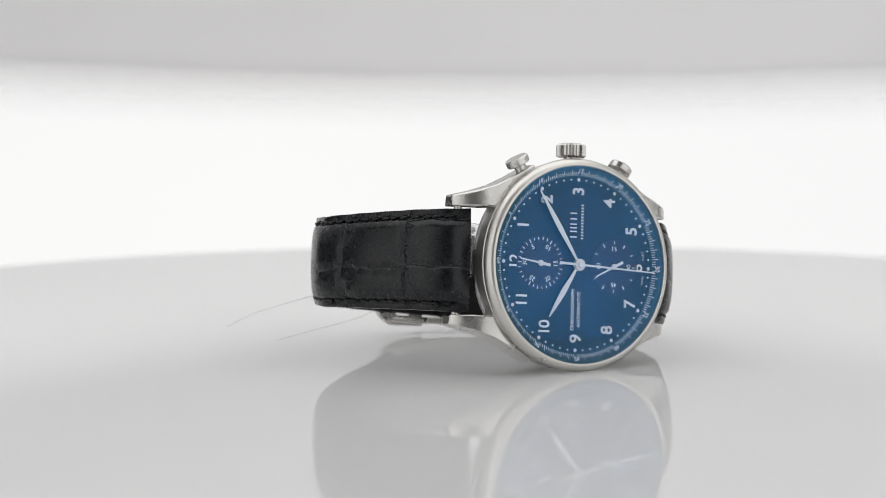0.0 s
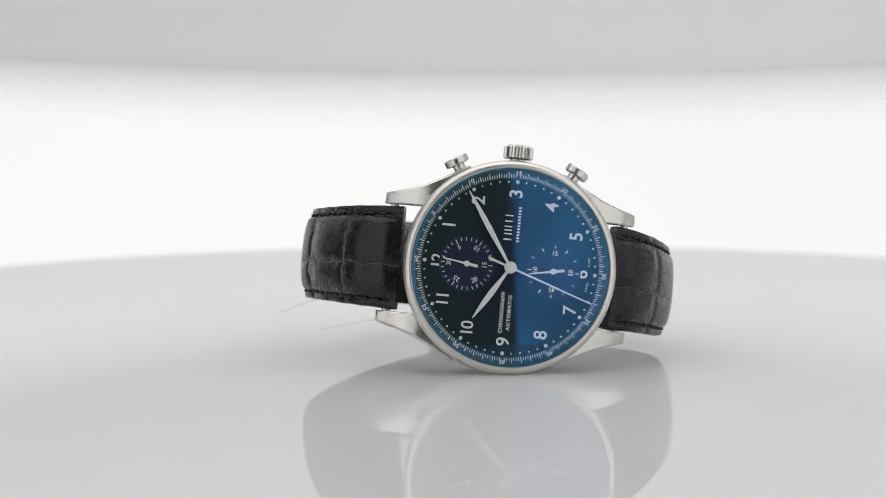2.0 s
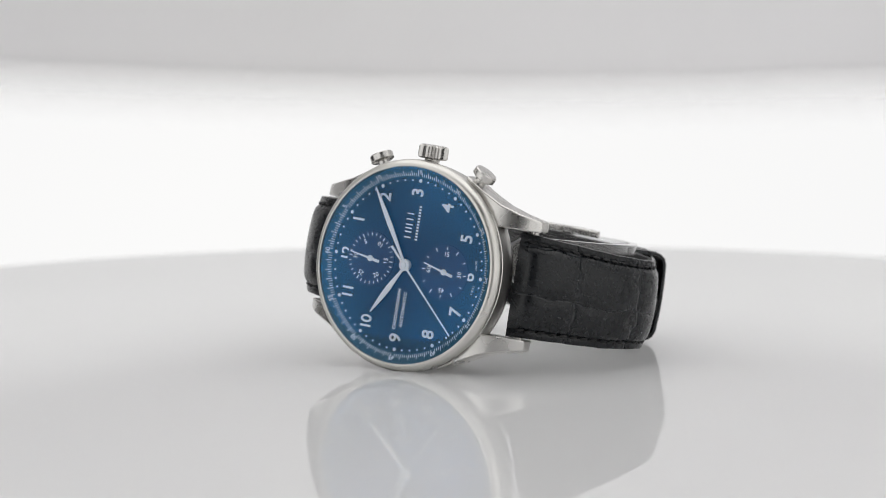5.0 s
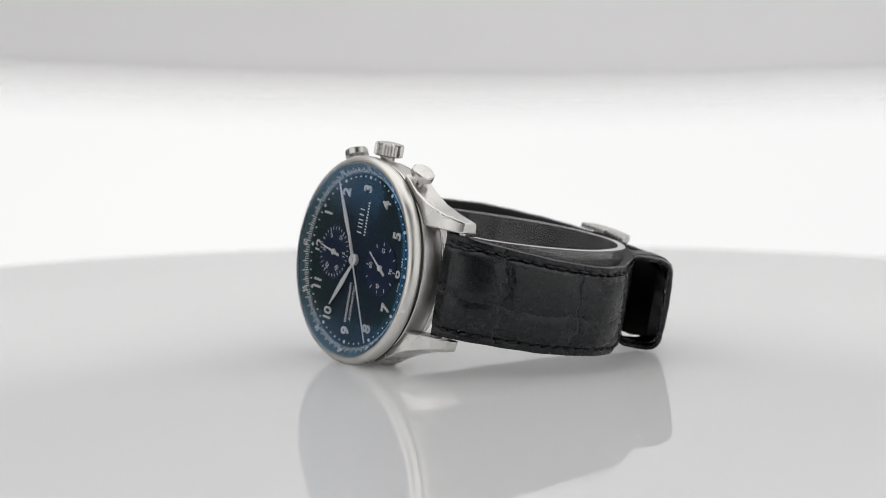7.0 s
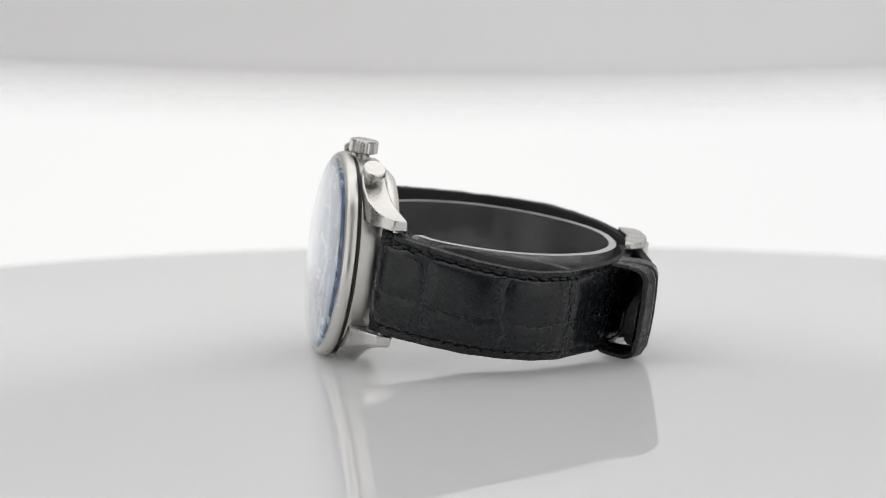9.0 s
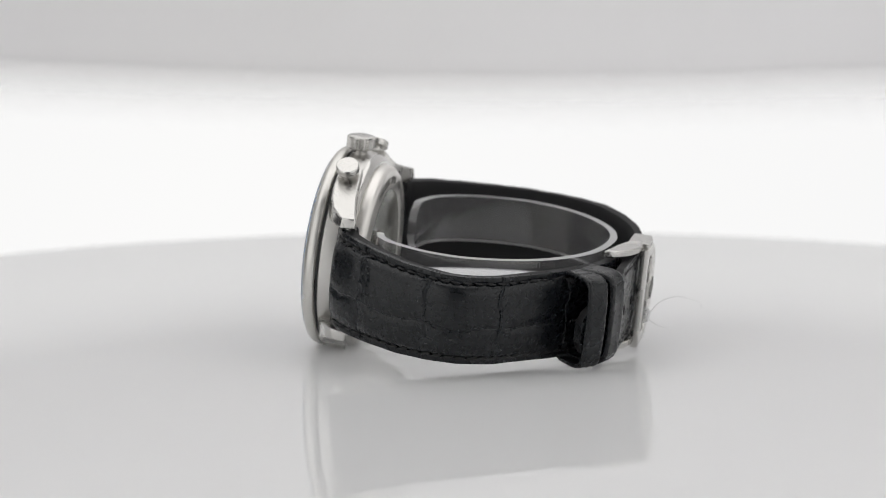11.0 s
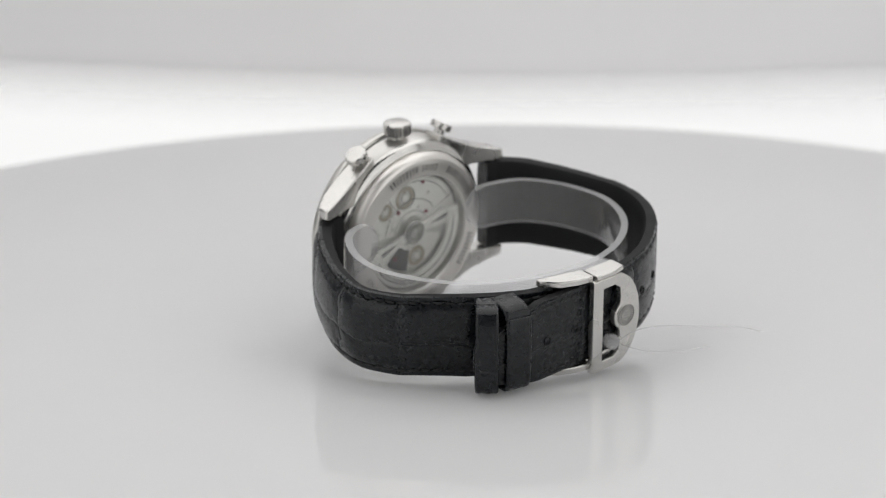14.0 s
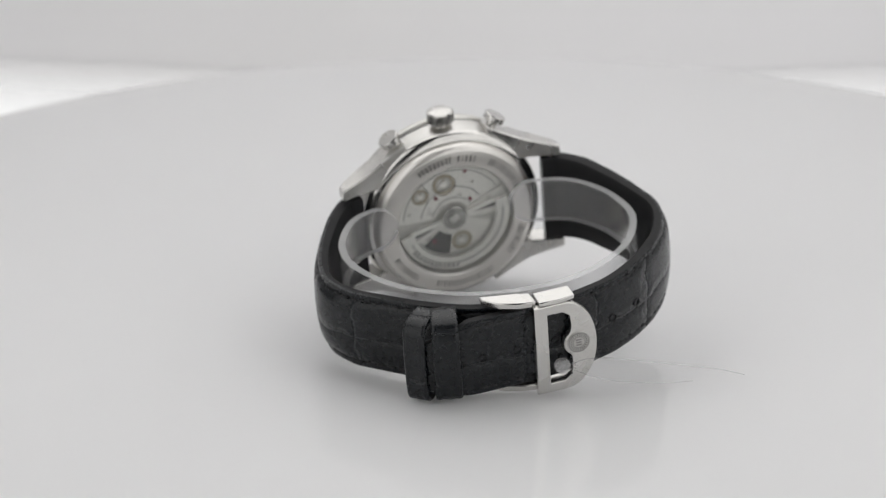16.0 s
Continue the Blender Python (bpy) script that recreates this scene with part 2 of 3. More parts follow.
def curve_mesh(data, matrix, m, smooth=30):
    ob = new("shape", data)
    me = bpy.data.meshes.new_from_object(ob.evaluated_get(bpy.context.evaluated_depsgraph_get()))
    bpy.data.objects.remove(ob)
    bpy.data.curves.remove(data)
    me.transform(Matrix.Diagonal((MM, MM, MM, 1)) @ matrix)
    me.materials.clear()
    return finish(me, m, smooth)


def plate(outlines, thick, m, matrix=Matrix(), bevel=0.0):
    """A flat plate from closed outlines (holes too), its face at z 0 to thick."""
    c = bpy.data.curves.new("plate", "CURVE")
    c.dimensions, c.fill_mode, c.extrude, c.bevel_depth, c.bevel_resolution = "2D", "BOTH", thick / 2 - bevel, bevel, 1
    for line in outlines:
        s = c.splines.new("POLY")
        s.points.add(len(line) - 1)
        for p, (x, y) in zip(s.points, line):
            p.co = (x, y, 0, 1)
        s.use_cyclic_u = True
    return curve_mesh(c, matrix @ Matrix.Translation((0, 0, thick / 2)), m)


def lettering(words, size, m, matrix=Matrix(), thick=0.06, weight=0.0, spacing=1.0):
    c = bpy.data.curves.new("lettering", "FONT")
    c.body, c.size, c.extrude, c.offset, c.space_character = words, size, thick / 2, weight, spacing
    c.align_x, c.align_y, c.resolution_u = "CENTER", "CENTER", 3
    return curve_mesh(c, matrix @ Matrix.Translation((0, 0, thick / 2)), m)


def circle(r, x=0.0, y=0.0, n=40):
    return [(x + r * math.cos(2 * math.pi * i / n), y + r * math.sin(2 * math.pi * i / n)) for i in range(n)]


def arc_band(r0, r1, a0, a1, n=24):
    """An outline between two radii; degrees, anticlockwise from x."""
    a = [radians(a0 + (a1 - a0) * i / n) for i in range(n + 1)]
    return [(r1 * math.cos(t), r1 * math.sin(t)) for t in a] + [(r0 * math.cos(t), r0 * math.sin(t)) for t in reversed(a)]


def box(bm, x0, x1, y0, y1, z0, z1):
    v = bmesh.ops.create_cube(bm, size=1.0)["verts"]
    bmesh.ops.transform(bm, matrix=Matrix.Translation(((x0 + x1) / 2, (y0 + y1) / 2, (z0 + z1) / 2)) @ Matrix.Diagonal((x1 - x0, y1 - y0, z1 - z0, 1)), verts=v)
    return v


def spline(points, n):
    """Evenly spaced points on a smooth line through the given ones."""
    p = [np.array(q, float) for q in points]
    p = [2 * p[0] - p[1], *p, 2 * p[-1] - p[-2]]
    fine = []
    for i in range(1, len(p) - 2):
        for t in np.linspace(0, 1, 24, endpoint=False):
            fine.append(0.5 * (2 * p[i] + (p[i + 1] - p[i - 1]) * t + (2 * p[i - 1] - 5 * p[i] + 4 * p[i + 1] - p[i + 2]) * t**2
                               + (3 * p[i] - p[i - 1] - 3 * p[i + 1] + p[i + 2]) * t**3))
    fine = np.array(fine + [p[-2]])
    s = np.concatenate([[0], np.cumsum(np.linalg.norm(np.diff(fine, axis=0), axis=1))])
    want = np.linspace(0, s[-1], n)
    return np.stack([np.interp(want, s, fine[:, k]) for k in range(fine.shape[1])], 1), s[-1]


def tube(points, r, sides=6, n=60):
    pts, _ = spline(points, n)
    bm = bmesh.new()
    rings = []
    for i, p in enumerate(pts):
        d = Vector(pts[min(i + 1, n - 1)] - pts[max(i - 1, 0)]).normalized()
        u = d.cross(Vector((0.3, 0.2, 1))).normalized()
        w = d.cross(u)
        rings.append([bm.verts.new(Vector(p) + r * (u * math.cos(2 * math.pi * k / sides) + w * math.sin(2 * math.pi * k / sides))) for k in range(sides)])
    for a, b in zip(rings, rings[1:]):
        for k in range(sides):
            bm.faces.new([a[k], a[(k + 1) % sides], b[(k + 1) % sides], b[k]])
    bm.faces.new(rings[0][::-1]), bm.faces.new(rings[-1])
    return bm


# ---- the studio round the turntable ----
def panel(name, corners, thick, m, label, category, kind=""):
    """A flat upright or level panel from four corners in metres, with thickness away from its face."""
    bm = bmesh.new()
    a = [Vector(c) / MM for c in corners]
    n = (a[1] - a[0]).cross(a[3] - a[0]).normalized() * (thick / MM)
    front = [bm.verts.new(v) for v in a]
    back = [bm.verts.new(v - n) for v in a]
    bm.faces.new(front), bm.faces.new(back[::-1])
    for i in range(4):
        j = (i + 1) % 4
        bm.faces.new([front[j], front[i], back[i], back[j]])
    return tagged(part(name, bm, m, smooth=0), label, category, kind=kind)


def upright(name, x0, y0, x1, y1, z0, z1, thick, m, label, category, kind=""):
    return panel(name, [(x0, y0, z0), (x1, y1, z0), (x1, y1, z1), (x0, y0, z1)], thick, m, label, category, kind)


def build_studio():
    # out of view; kept pale so that it bounces light under the turntable
    panel("floor", [(-2, -2, -0.4), (2, -2, -0.4), (2, 2, -0.4), (-2, 2, -0.4)], 0.05, BOARD, "unseen studio floor, made pale to bounce light upwards", "floor", "structure")
    panel("ceiling", [(-2, 2, 2), (2, 2, 2), (2, -2, 2), (-2, -2, 2)], 0.05, DARK_WALL, "dark grey studio ceiling", "ceiling", "structure")
    for name, a in (("wall_north", 0), ("wall_west", 90), ("wall_south", 180), ("wall_east", 270)):
        r = Matrix.Rotation(radians(a), 3, "Z")
        p, q = r @ Vector((-2, 2, 0)), r @ Vector((2, 2, 0))
        upright(name, p.x, p.y, q.x, q.y, -0.4, 2.0, 0.05, DARK_WALL, "plain dark grey studio wall", "wall", "structure")
    # the backdrop gives off its own light, with no lamps behind it
    upright("backdrop", -1.25, 1.25, 1.25, 1.25, -0.38, 1.149, 0.02, BACKLIGHT, "white studio backdrop that glows in place of lamplight on it", "backdrop", "structure")
    # a pale cloth that hangs in a half round behind the turntable; light passes under it
    cols = 90

    def drape(bm, radius, heights):
        rows = []
        for up in heights:
            row = []
            for i in range(cols + 1):
                a = radians(-82 + 164 * i / cols)
                x, y = radius * math.sin(a), radius * math.cos(a)
                low = 36 + 0.00032 * (x - 12) ** 2
                row.append(bm.verts.new((x, y + 0.8 * math.sin(7 * a), low + up)))
            rows.append(row)
        uv = bm.loops.layers.uv.new("UVMap")
        for j, (a, b) in enumerate(zip(rows, rows[1:])):
            for i in range(cols):
                f = bm.faces.new([a[i], a[i + 1], b[i + 1], b[i]])
                for lp, v in zip(f.loops, (j, j, j + 1, j + 1)):
                    lp[uv].uv = (i / cols, (heights[v] - heights[0]) / (heights[-1] - heights[0]))
        return bm

    cloth = tagged(part("hanging_cloth", drape(bmesh.new(), 272, (6, 40, 110, 180, 260)), FABRIC), "pale grey cloth hanging in a half round behind the turntable", "cloth", kind="structure")
    part("fringe", drape(bmesh.new(), 271.6, (-13, -8, -3, 2, 6.1)), FRINGE, cloth, "sheer fading edge of the cloth")
    for name, line in (("softbox", (-0.80, -0.07, -0.26, -0.76)), ("softbox", (0.18, -0.78, 0.80, -0.10))):
        upright(name, line[2], line[3], line[0], line[1], -0.3, 0.7, 0.03, FRONT_GLOW, "large upright softbox with white diffuser", "softbox")
    # unseen white board, added to brighten the steel from the right
    upright("added_reflector", 0.83, -0.06, 0.80, 0.55, -0.38, 0.6, 0.02, BOARD, "unseen upright white board added to brighten the steel", "reflector")
    panel("overhead_softbox", [(-1.25, -0.5, 1.15), (-1.25, 1.245, 1.15), (1.25, 1.245, 1.15), (1.25, -0.5, 1.15)], 0.03, TOP_GLOW, "square overhead softbox with white diffuser", "softbox")


def build_hanger():
    hanger = new("ceiling_pole")
    tagged(hanger, "thin dark pole from the ceiling to the overhead softbox", "pole")
    part("rod", lathe([(0, 2000), (12, 2000), (12, 1179), (0, 1179)], 16), DARK_WALL, hanger)


def build_turntable():
    table = new("turntable")
    tagged(table, "round glossy white acrylic turntable, slightly dusty", "turntable")
    part("disc", lathe([(0, 0), (188, 0), (189, 0), (190.4, -0.6), (191, -2), (191, -6), (190, -8), (0, -8)], 160), ACRYLIC, table, "glossy white acrylic disc", smooth=8)
    part("hub", lathe([(0, -8.02), (14, -8.02), (14, -30), (0, -30)], 40), DARK_WALL, table, "dark pivot hub")
    stand = new("table_stand")
    tagged(stand, "dark round stand under the turntable", "stand")
    part("column", lathe([(0, -29), (16, -29), (20, -34), (38, -60), (38, -380), (120, -390), (120, -400), (0, -400)], 48), DARK_WALL, stand)
    return table


# ---- the watch: x to three o'clock, y to twelve, z out of the dial ----
def on_dial(angle, r, z=0.0, turn=0.0):
    """The pose at a clock angle (degrees clockwise from twelve) on the dial."""
    a = radians(angle)
    return Matrix.Translation((r * math.sin(a), r * math.cos(a), z)) @ Matrix.Rotation(radians(-turn), 4, "Z")


def ticks(rows):
    """Thin raised bars: rows of (angle, inner radius, outer radius, width, inner z, outer z)."""
    bm = bmesh.new()
    for angle, r0, r1, w, z0, z1 in rows:
        a = radians(angle)
        d, s = Vector((math.sin(a), math.cos(a), 0)), Vector((math.cos(a), -math.sin(a), 0)) * (w / 2)
        p, q, up = d * r0 + Vector((0, 0, z0)), d * r1 + Vector((0, 0, z1)), Vector((0, 0, 0.04))
        lo = [bm.verts.new(v) for v in (p - s, p + s, q + s, q - s)]
        hi = [bm.verts.new(v + up) for v in (p - s, p + s, q + s, q - s)]
        bm.faces.new(hi[::-1])
        for i in range(4):
            j = (i + 1) % 4
            bm.faces.new([lo[i], lo[j], hi[j], hi[i]])
    bmesh.ops.recalc_face_normals(bm, faces=bm.faces)
    return bm


def dots(rows):
    bm = bmesh.new()
    for angle, r, size in rows:
        m = on_dial(angle, r, 0.05)
        bmesh.ops.create_cone(bm, cap_ends=True, segments=12, radius1=size, radius2=size * 0.75, depth=0.12, matrix=m)
    return bm


def bars_on_arc(r, a0, a1, size, gap, z, wide=0.75, holes=()):
    """Plain bars, one for each unreadable or withheld letter, along an arc."""
    rows, a, k = [], a0, 0
    step = math.degrees(size * wide / r) + gap
    while a < a1:
        if k not in holes:
            rows.append((a, r - size / 2, r + size / 2, size * wide * 0.62, z, z))
        a += step
        k += 1
    return ticks(rows)


def hand(outline, z, m, name, parent, label):
    ob = part(name, plate([outline], 0.18, m, Matrix.Translation((0, 0, z)), 0.04), m, parent, label)
    return ob


def build_dial(watch):
    dial = part("dial", lathe([(0, 0), (17.05, 0), (17.05, -0.6), (0, -0.6)], 120), DIAL, watch, "dark blue lacquered dial")
    part("flange", lathe([(17.0, 0.02), (18.95, 1.2), (19.05, 1.22), (19.05, -0.4), (17.0, -0.4)], 120), FLANGE, dial, "sloping blue-green outer flange")
    slope = lambda r: 0.02 + (r - 17.0) * 1.18 / 1.95 + 0.01
    rows = []
    for i in range(240):
        if i % 20 == 0:
            continue
        r1 = 18.25 if i % 4 == 0 else 17.85
        rows.append((i * 1.5, 17.22, r1, 0.17 if i % 4 == 0 else 0.14, slope(17.22), slope(r1)))
    part("seconds_track", ticks(rows), PRINT, dial, "fine white seconds track", smooth=0)
    for i in range(12):
        words = str(5 * (i or 12))
        tilt = Matrix.Rotation(radians(31), 4, "X")
        m = on_dial(30 * i, 18.05, slope(18.05) + 0.02, 30 * i) @ tilt
        part("track_number", lettering(words, 1.3, PRINT, m, 0.04, 0.03), PRINT, dial)
    part("minute_dots", dots([(6 * i, 16.45, 0.2) for i in range(60) if i % 5]), RHODIUM, dial, "small applied minute dots")
    for i in range(12):
        part("hour_dot", dots([(30 * i, 16.45, 0.38)]), RHODIUM, dial)
        words = str(i or 12)
        part("numeral", lettering(words, 3.55 if 0 < i < 10 else 3.3, RHODIUM, on_dial(30 * i, 14.2 if i not in (0, 6) else 13.9), 0.28 if i not in (0, 6) else 0.09, 0.04, 0.85), RHODIUM, dial, "applied rhodium numeral")
    # counters at twelve and six
    for y, numbers, step, count in ((8.35, ("5", "10", "15", "20", "25", "30"), 60, 30), (-8.35, ("15", "30", "45", "60"), 90, 12)):
        face = part("counter", turned(lathe([(0, 0.1), (5.1, 0.1), (5.14, 0.14), (5.3, 0.15), (5.34, 0.02), (5.34, -0.1), (0, -0.1)], 72), Matrix()), SUBDIAL, dial, "grooved dark blue counter")
        face.location = (0, y * MM, 0)
        rows = [(i * 360 / count, 4.4 if (i * 6) % count else 4.2, 5.0, 0.13 if (i * 6) % count else 0.17, 0.1, 0.1) for i in range(count)]
        part("counter_track", ticks(rows), PRINT, face, smooth=0)
        for k, words in enumerate(numbers):
            a = step * (k + 1)
            flip = 180 if 100 < a % 360 < 260 else 0
            part("counter_number", lettering(words, 1.3, PRINT, on_dial(a, 3.45, 0.11, a + flip), 0.03, 0.01), PRINT, face)
    # the maker's name as plain bars, then the words that tell the kind
    mark = bmesh.new()
    for x0, x1 in ((5.2, 5.5), (6.3, 6.55), (7.0, 7.25), (7.7, 7.95), (8.7, 8.98), (9.8, 10.05)):
        box(mark, x0, x1, 0.25, 1.75, 0.01, 0.07)
    part("maker_mark", mark, PRINT, dial, "white printed maker's mark", smooth=0)
    small = bmesh.new()
    for i in range(12):
        box(small, 5.0 + 0.58 * i, 5.3 + 0.58 * i, -1.25, -0.7, 0.01, 0.06)
    part("maker_place", small, PRINT, dial, smooth=0)
    part("dial_word", lettering("CHRONOGRAPH", 0.98, PRINT, Matrix.Translation((-8.7, 0.8, 0.01)), 0.03, 0.03, 1.08), PRINT, dial, "white printed word")
    part("dial_word", lettering("AUTOMATIC", 0.98, PRINT, Matrix.Translation((-8.6, -0.6, 0.01)), 0.03, 0.03, 1.28), PRINT, dial, "white printed word")
    part("dial_word", lettering("SWISS", 0.6, PRINT, on_dial(189, 15.3, 0.01, 9), 0.03, 0.0, 1.2), PRINT, dial)
    part("dial_word", lettering("MADE", 0.6, PRINT, on_dial(171, 15.3, 0.01, -9), 0.03, 0.0, 1.2), PRINT, dial)
    return dial


def leaf(length, wide, base, tail=0.0):
    side = [(base * 0.5, 0.9), (wide * 0.62, length * 0.25), (wide, length * 0.5), (wide * 0.85, length * 0.68), (wide * 0.4, length * 0.9), (0.05, length)]
    return side + [(-x, y) for x, y in reversed(side)] + [(-base * 0.5, -tail)] + [(base * 0.5, -tail)]


def build_hands(watch):
    hour = hand(leaf(12.0, 0.54, 0.4), 0.55, RHODIUM, "hour_hand", watch, "slim polished leaf-shaped hour hand")
    hour.matrix_basis = pose(0, 0, 0, 0, 0, -302)
    minute = hand(leaf(16.6, 0.5, 0.4), 0.85, RHODIUM, "minute_hand", watch, "slim polished leaf-shaped minute hand")
    minute.matrix_basis = pose(0, 0, 0, 0, 0, -56.5)
    sweep = hand([(0.09, 17.0), (0.16, 0.8), (0.22, -4.6), (-0.22, -4.6), (-0.16, 0.8), (-0.09, 17.0)], 1.2, RHODIUM, "chronograph_hand", watch, "thin central seconds hand")
    part("hub", lathe([(0, 1.75), (0.55, 1.75), (0.62, 1.65), (0.62, 1.45), (0.95, 1.4), (1.15, 1.25), (1.15, 0.5), (0, 0.5)], 32), RHODIUM, sweep, "round polished centre cap")
    outline = [(0.07, 4.7), (0.16, 0.6), (0.28, 0.3), (0.28, -0.3), (0.24, -0.6), (0.24, -2.1), (-0.24, -2.1), (-0.24, -0.6), (-0.28, -0.3), (-0.28, 0.3), (-0.16, 0.6), (-0.07, 4.7)]
    hands_small = []
    for name, y in (("counter_hand", 8.35), ("small_seconds_hand", -8.35)):
        h = hand(outline, 0.3, RHODIUM, name, watch, "small white counter hand")
        part("hub", lathe([(0, 0.58), (0.5, 0.58), (0.58, 0.5), (0.58, 0.12), (0, 0.12)], 24), RHODIUM, h)
        h.matrix_basis = pose(0, y * MM, 0, 0, 0, -9)
        hands_small.append(h)
    return sweep, hands_small[1]


def loft(sections, m, name, parent, label, bevel):
    """A solid through four-cornered sections."""
    bm = bmesh.new()
    rings = [[bm.verts.new(v) for v in s] for s in sections]
    k = len(rings[0])
    for a, b in zip(rings, rings[1:]):
        for i in range(k):
            j = (i + 1) % k
            bm.faces.new([a[i], a[j], b[j], b[i]])
    bm.faces.new(rings[0][::-1]), bm.faces.new(rings[-1])
    bmesh.ops.recalc_face_normals(bm, faces=bm.faces)
    return rounded(part(name, bm, m, parent, label), bevel)


def build_case(watch):
    part("mid_case", lathe([(17.9, -0.1), (18.0, -0.3), (18.0, -1.15), (19.2, -1.2), (19.25, -1.6), (19.95, -1.62), (20.1, -1.78), (20.1, -4.2), (19.7, -6.2), (18.8, -7.2), (17.5, -7.3)], 128), BRUSHED, watch, "brushed steel middle case")
    part("back_bevel", lathe([(19.78, -6.0), (19.6, -6.6), (18.95, -7.2), (18.0, -7.42)], 128), POLISHED, watch, "polished bevel towards the back")
    part("bezel", lathe([(19.06, 0.4), (19.06, 1.42), (19.12, 1.54), (19.3, 1.58), (19.75, 1.42), (20.1, 1.1), (20.36, 0.7), (20.5, 0.2), (20.52, -0.4), (20.42, -0.75), (20.1, -1.0), (19.7, -1.12), (19.06, -1.15)], 128, True), BEZEL, watch, "polished steel bezel")
    part("case_groove", lathe([(19.3, -1.13), (19.98, -1.14), (19.98, -1.6), (19.3, -1.615)], 128), DARK_METAL, watch, "dark groove under the bezel")
    dome = [(18.3 * k / 16, 2.15 + (18.3**2 - (18.3 * k / 16) ** 2) / 380) for k in range(17)] + [(18.72, 2.04), (18.96, 1.86), (19.05, 1.6), (19.05, 1.25)]
    glass = part("crystal", lathe(dome, 96), CRYSTAL, watch, "domed sapphire crystal with blue coating", smooth=60)
    glass.visible_shadow = False
    # lugs
    ys = (9.0, 13.5, 17.0, 20.5, 23.2, 24.3)
    outer = (19.0, 16.4, 14.6, 13.4, 12.7, 12.4)
    top = (-1.3, -1.35, -1.9, -3.3, -5.2, -6.4)
    low = (-6.6, -7.0, -7.6, -8.6, -9.4, -9.6)
    for sx in (1, -1):
        for sy in (1, -1):
            sec = [[(sx * 10.35, sy * y, t), (sx * o, sy * y, t - 0.3), (sx * (o + 0.1), sy * y, b + 0.4), (sx * 10.35, sy * y, b)] for y, o, t, b in zip(ys, outer, top, low)]
            loft(sec, STEEL, "lug", watch, "curved satin steel lug", 0.3)
    # crown with grooves
    bm = bmesh.new()
    n = 96
    levels = [(-0.6, 1.4), (0.25, 1.5), (0.3, 2.45), (0.55, 2.9), (2.6, 2.9), (2.88, 2.66), (3.02, 2.1), (3.06, 0.0)]
    rings = []
    for h, r in levels:
        ring = []
        for i in range(n):
            k = r - (0.34 * (0.5 - 0.5 * math.cos(math.pi * i / 2)) if 2.4 < r else 0.0)
            ring.append(bm.verts.new((20.6 + h, k * math.cos(2 * math.pi * i / n), -3.1 + k * math.sin(2 * math.pi * i / n))) if r else None)
        rings.append(ring if r else [bm.verts.new((20.6 + h, 0, -3.1))])
    for a, b in zip(rings, rings[1:]):
        for i in range(n):
            j = (i + 1) % n
            q = list(dict.fromkeys([a[i % len(a)], a[j % len(a)], b[j % len(b)], b[i % len(b)]]))
            bm.faces.new(q)
    bmesh.ops.recalc_face_normals(bm, faces=bm.faces)
    part("crown", bm, STEEL, watch, "fluted polished steel crown", smooth=20)
    for a in (59, 121):
        m = on_dial(a, 19.1, -3.7, a) @ Matrix.Rotation(radians(-90), 4, "X")
        bm = turned(lathe([(0, 0), (1.5, 0), (1.5, 0.6), (1.15, 0.7), (1.15, 2.85), (2.1, 2.95), (2.32, 3.1), (2.32, 4.2), (2.12, 4.42), (0, 4.5)], 40), m)
        part("pusher", bm, STEEL, watch, "mushroom-shaped polished steel pusher")


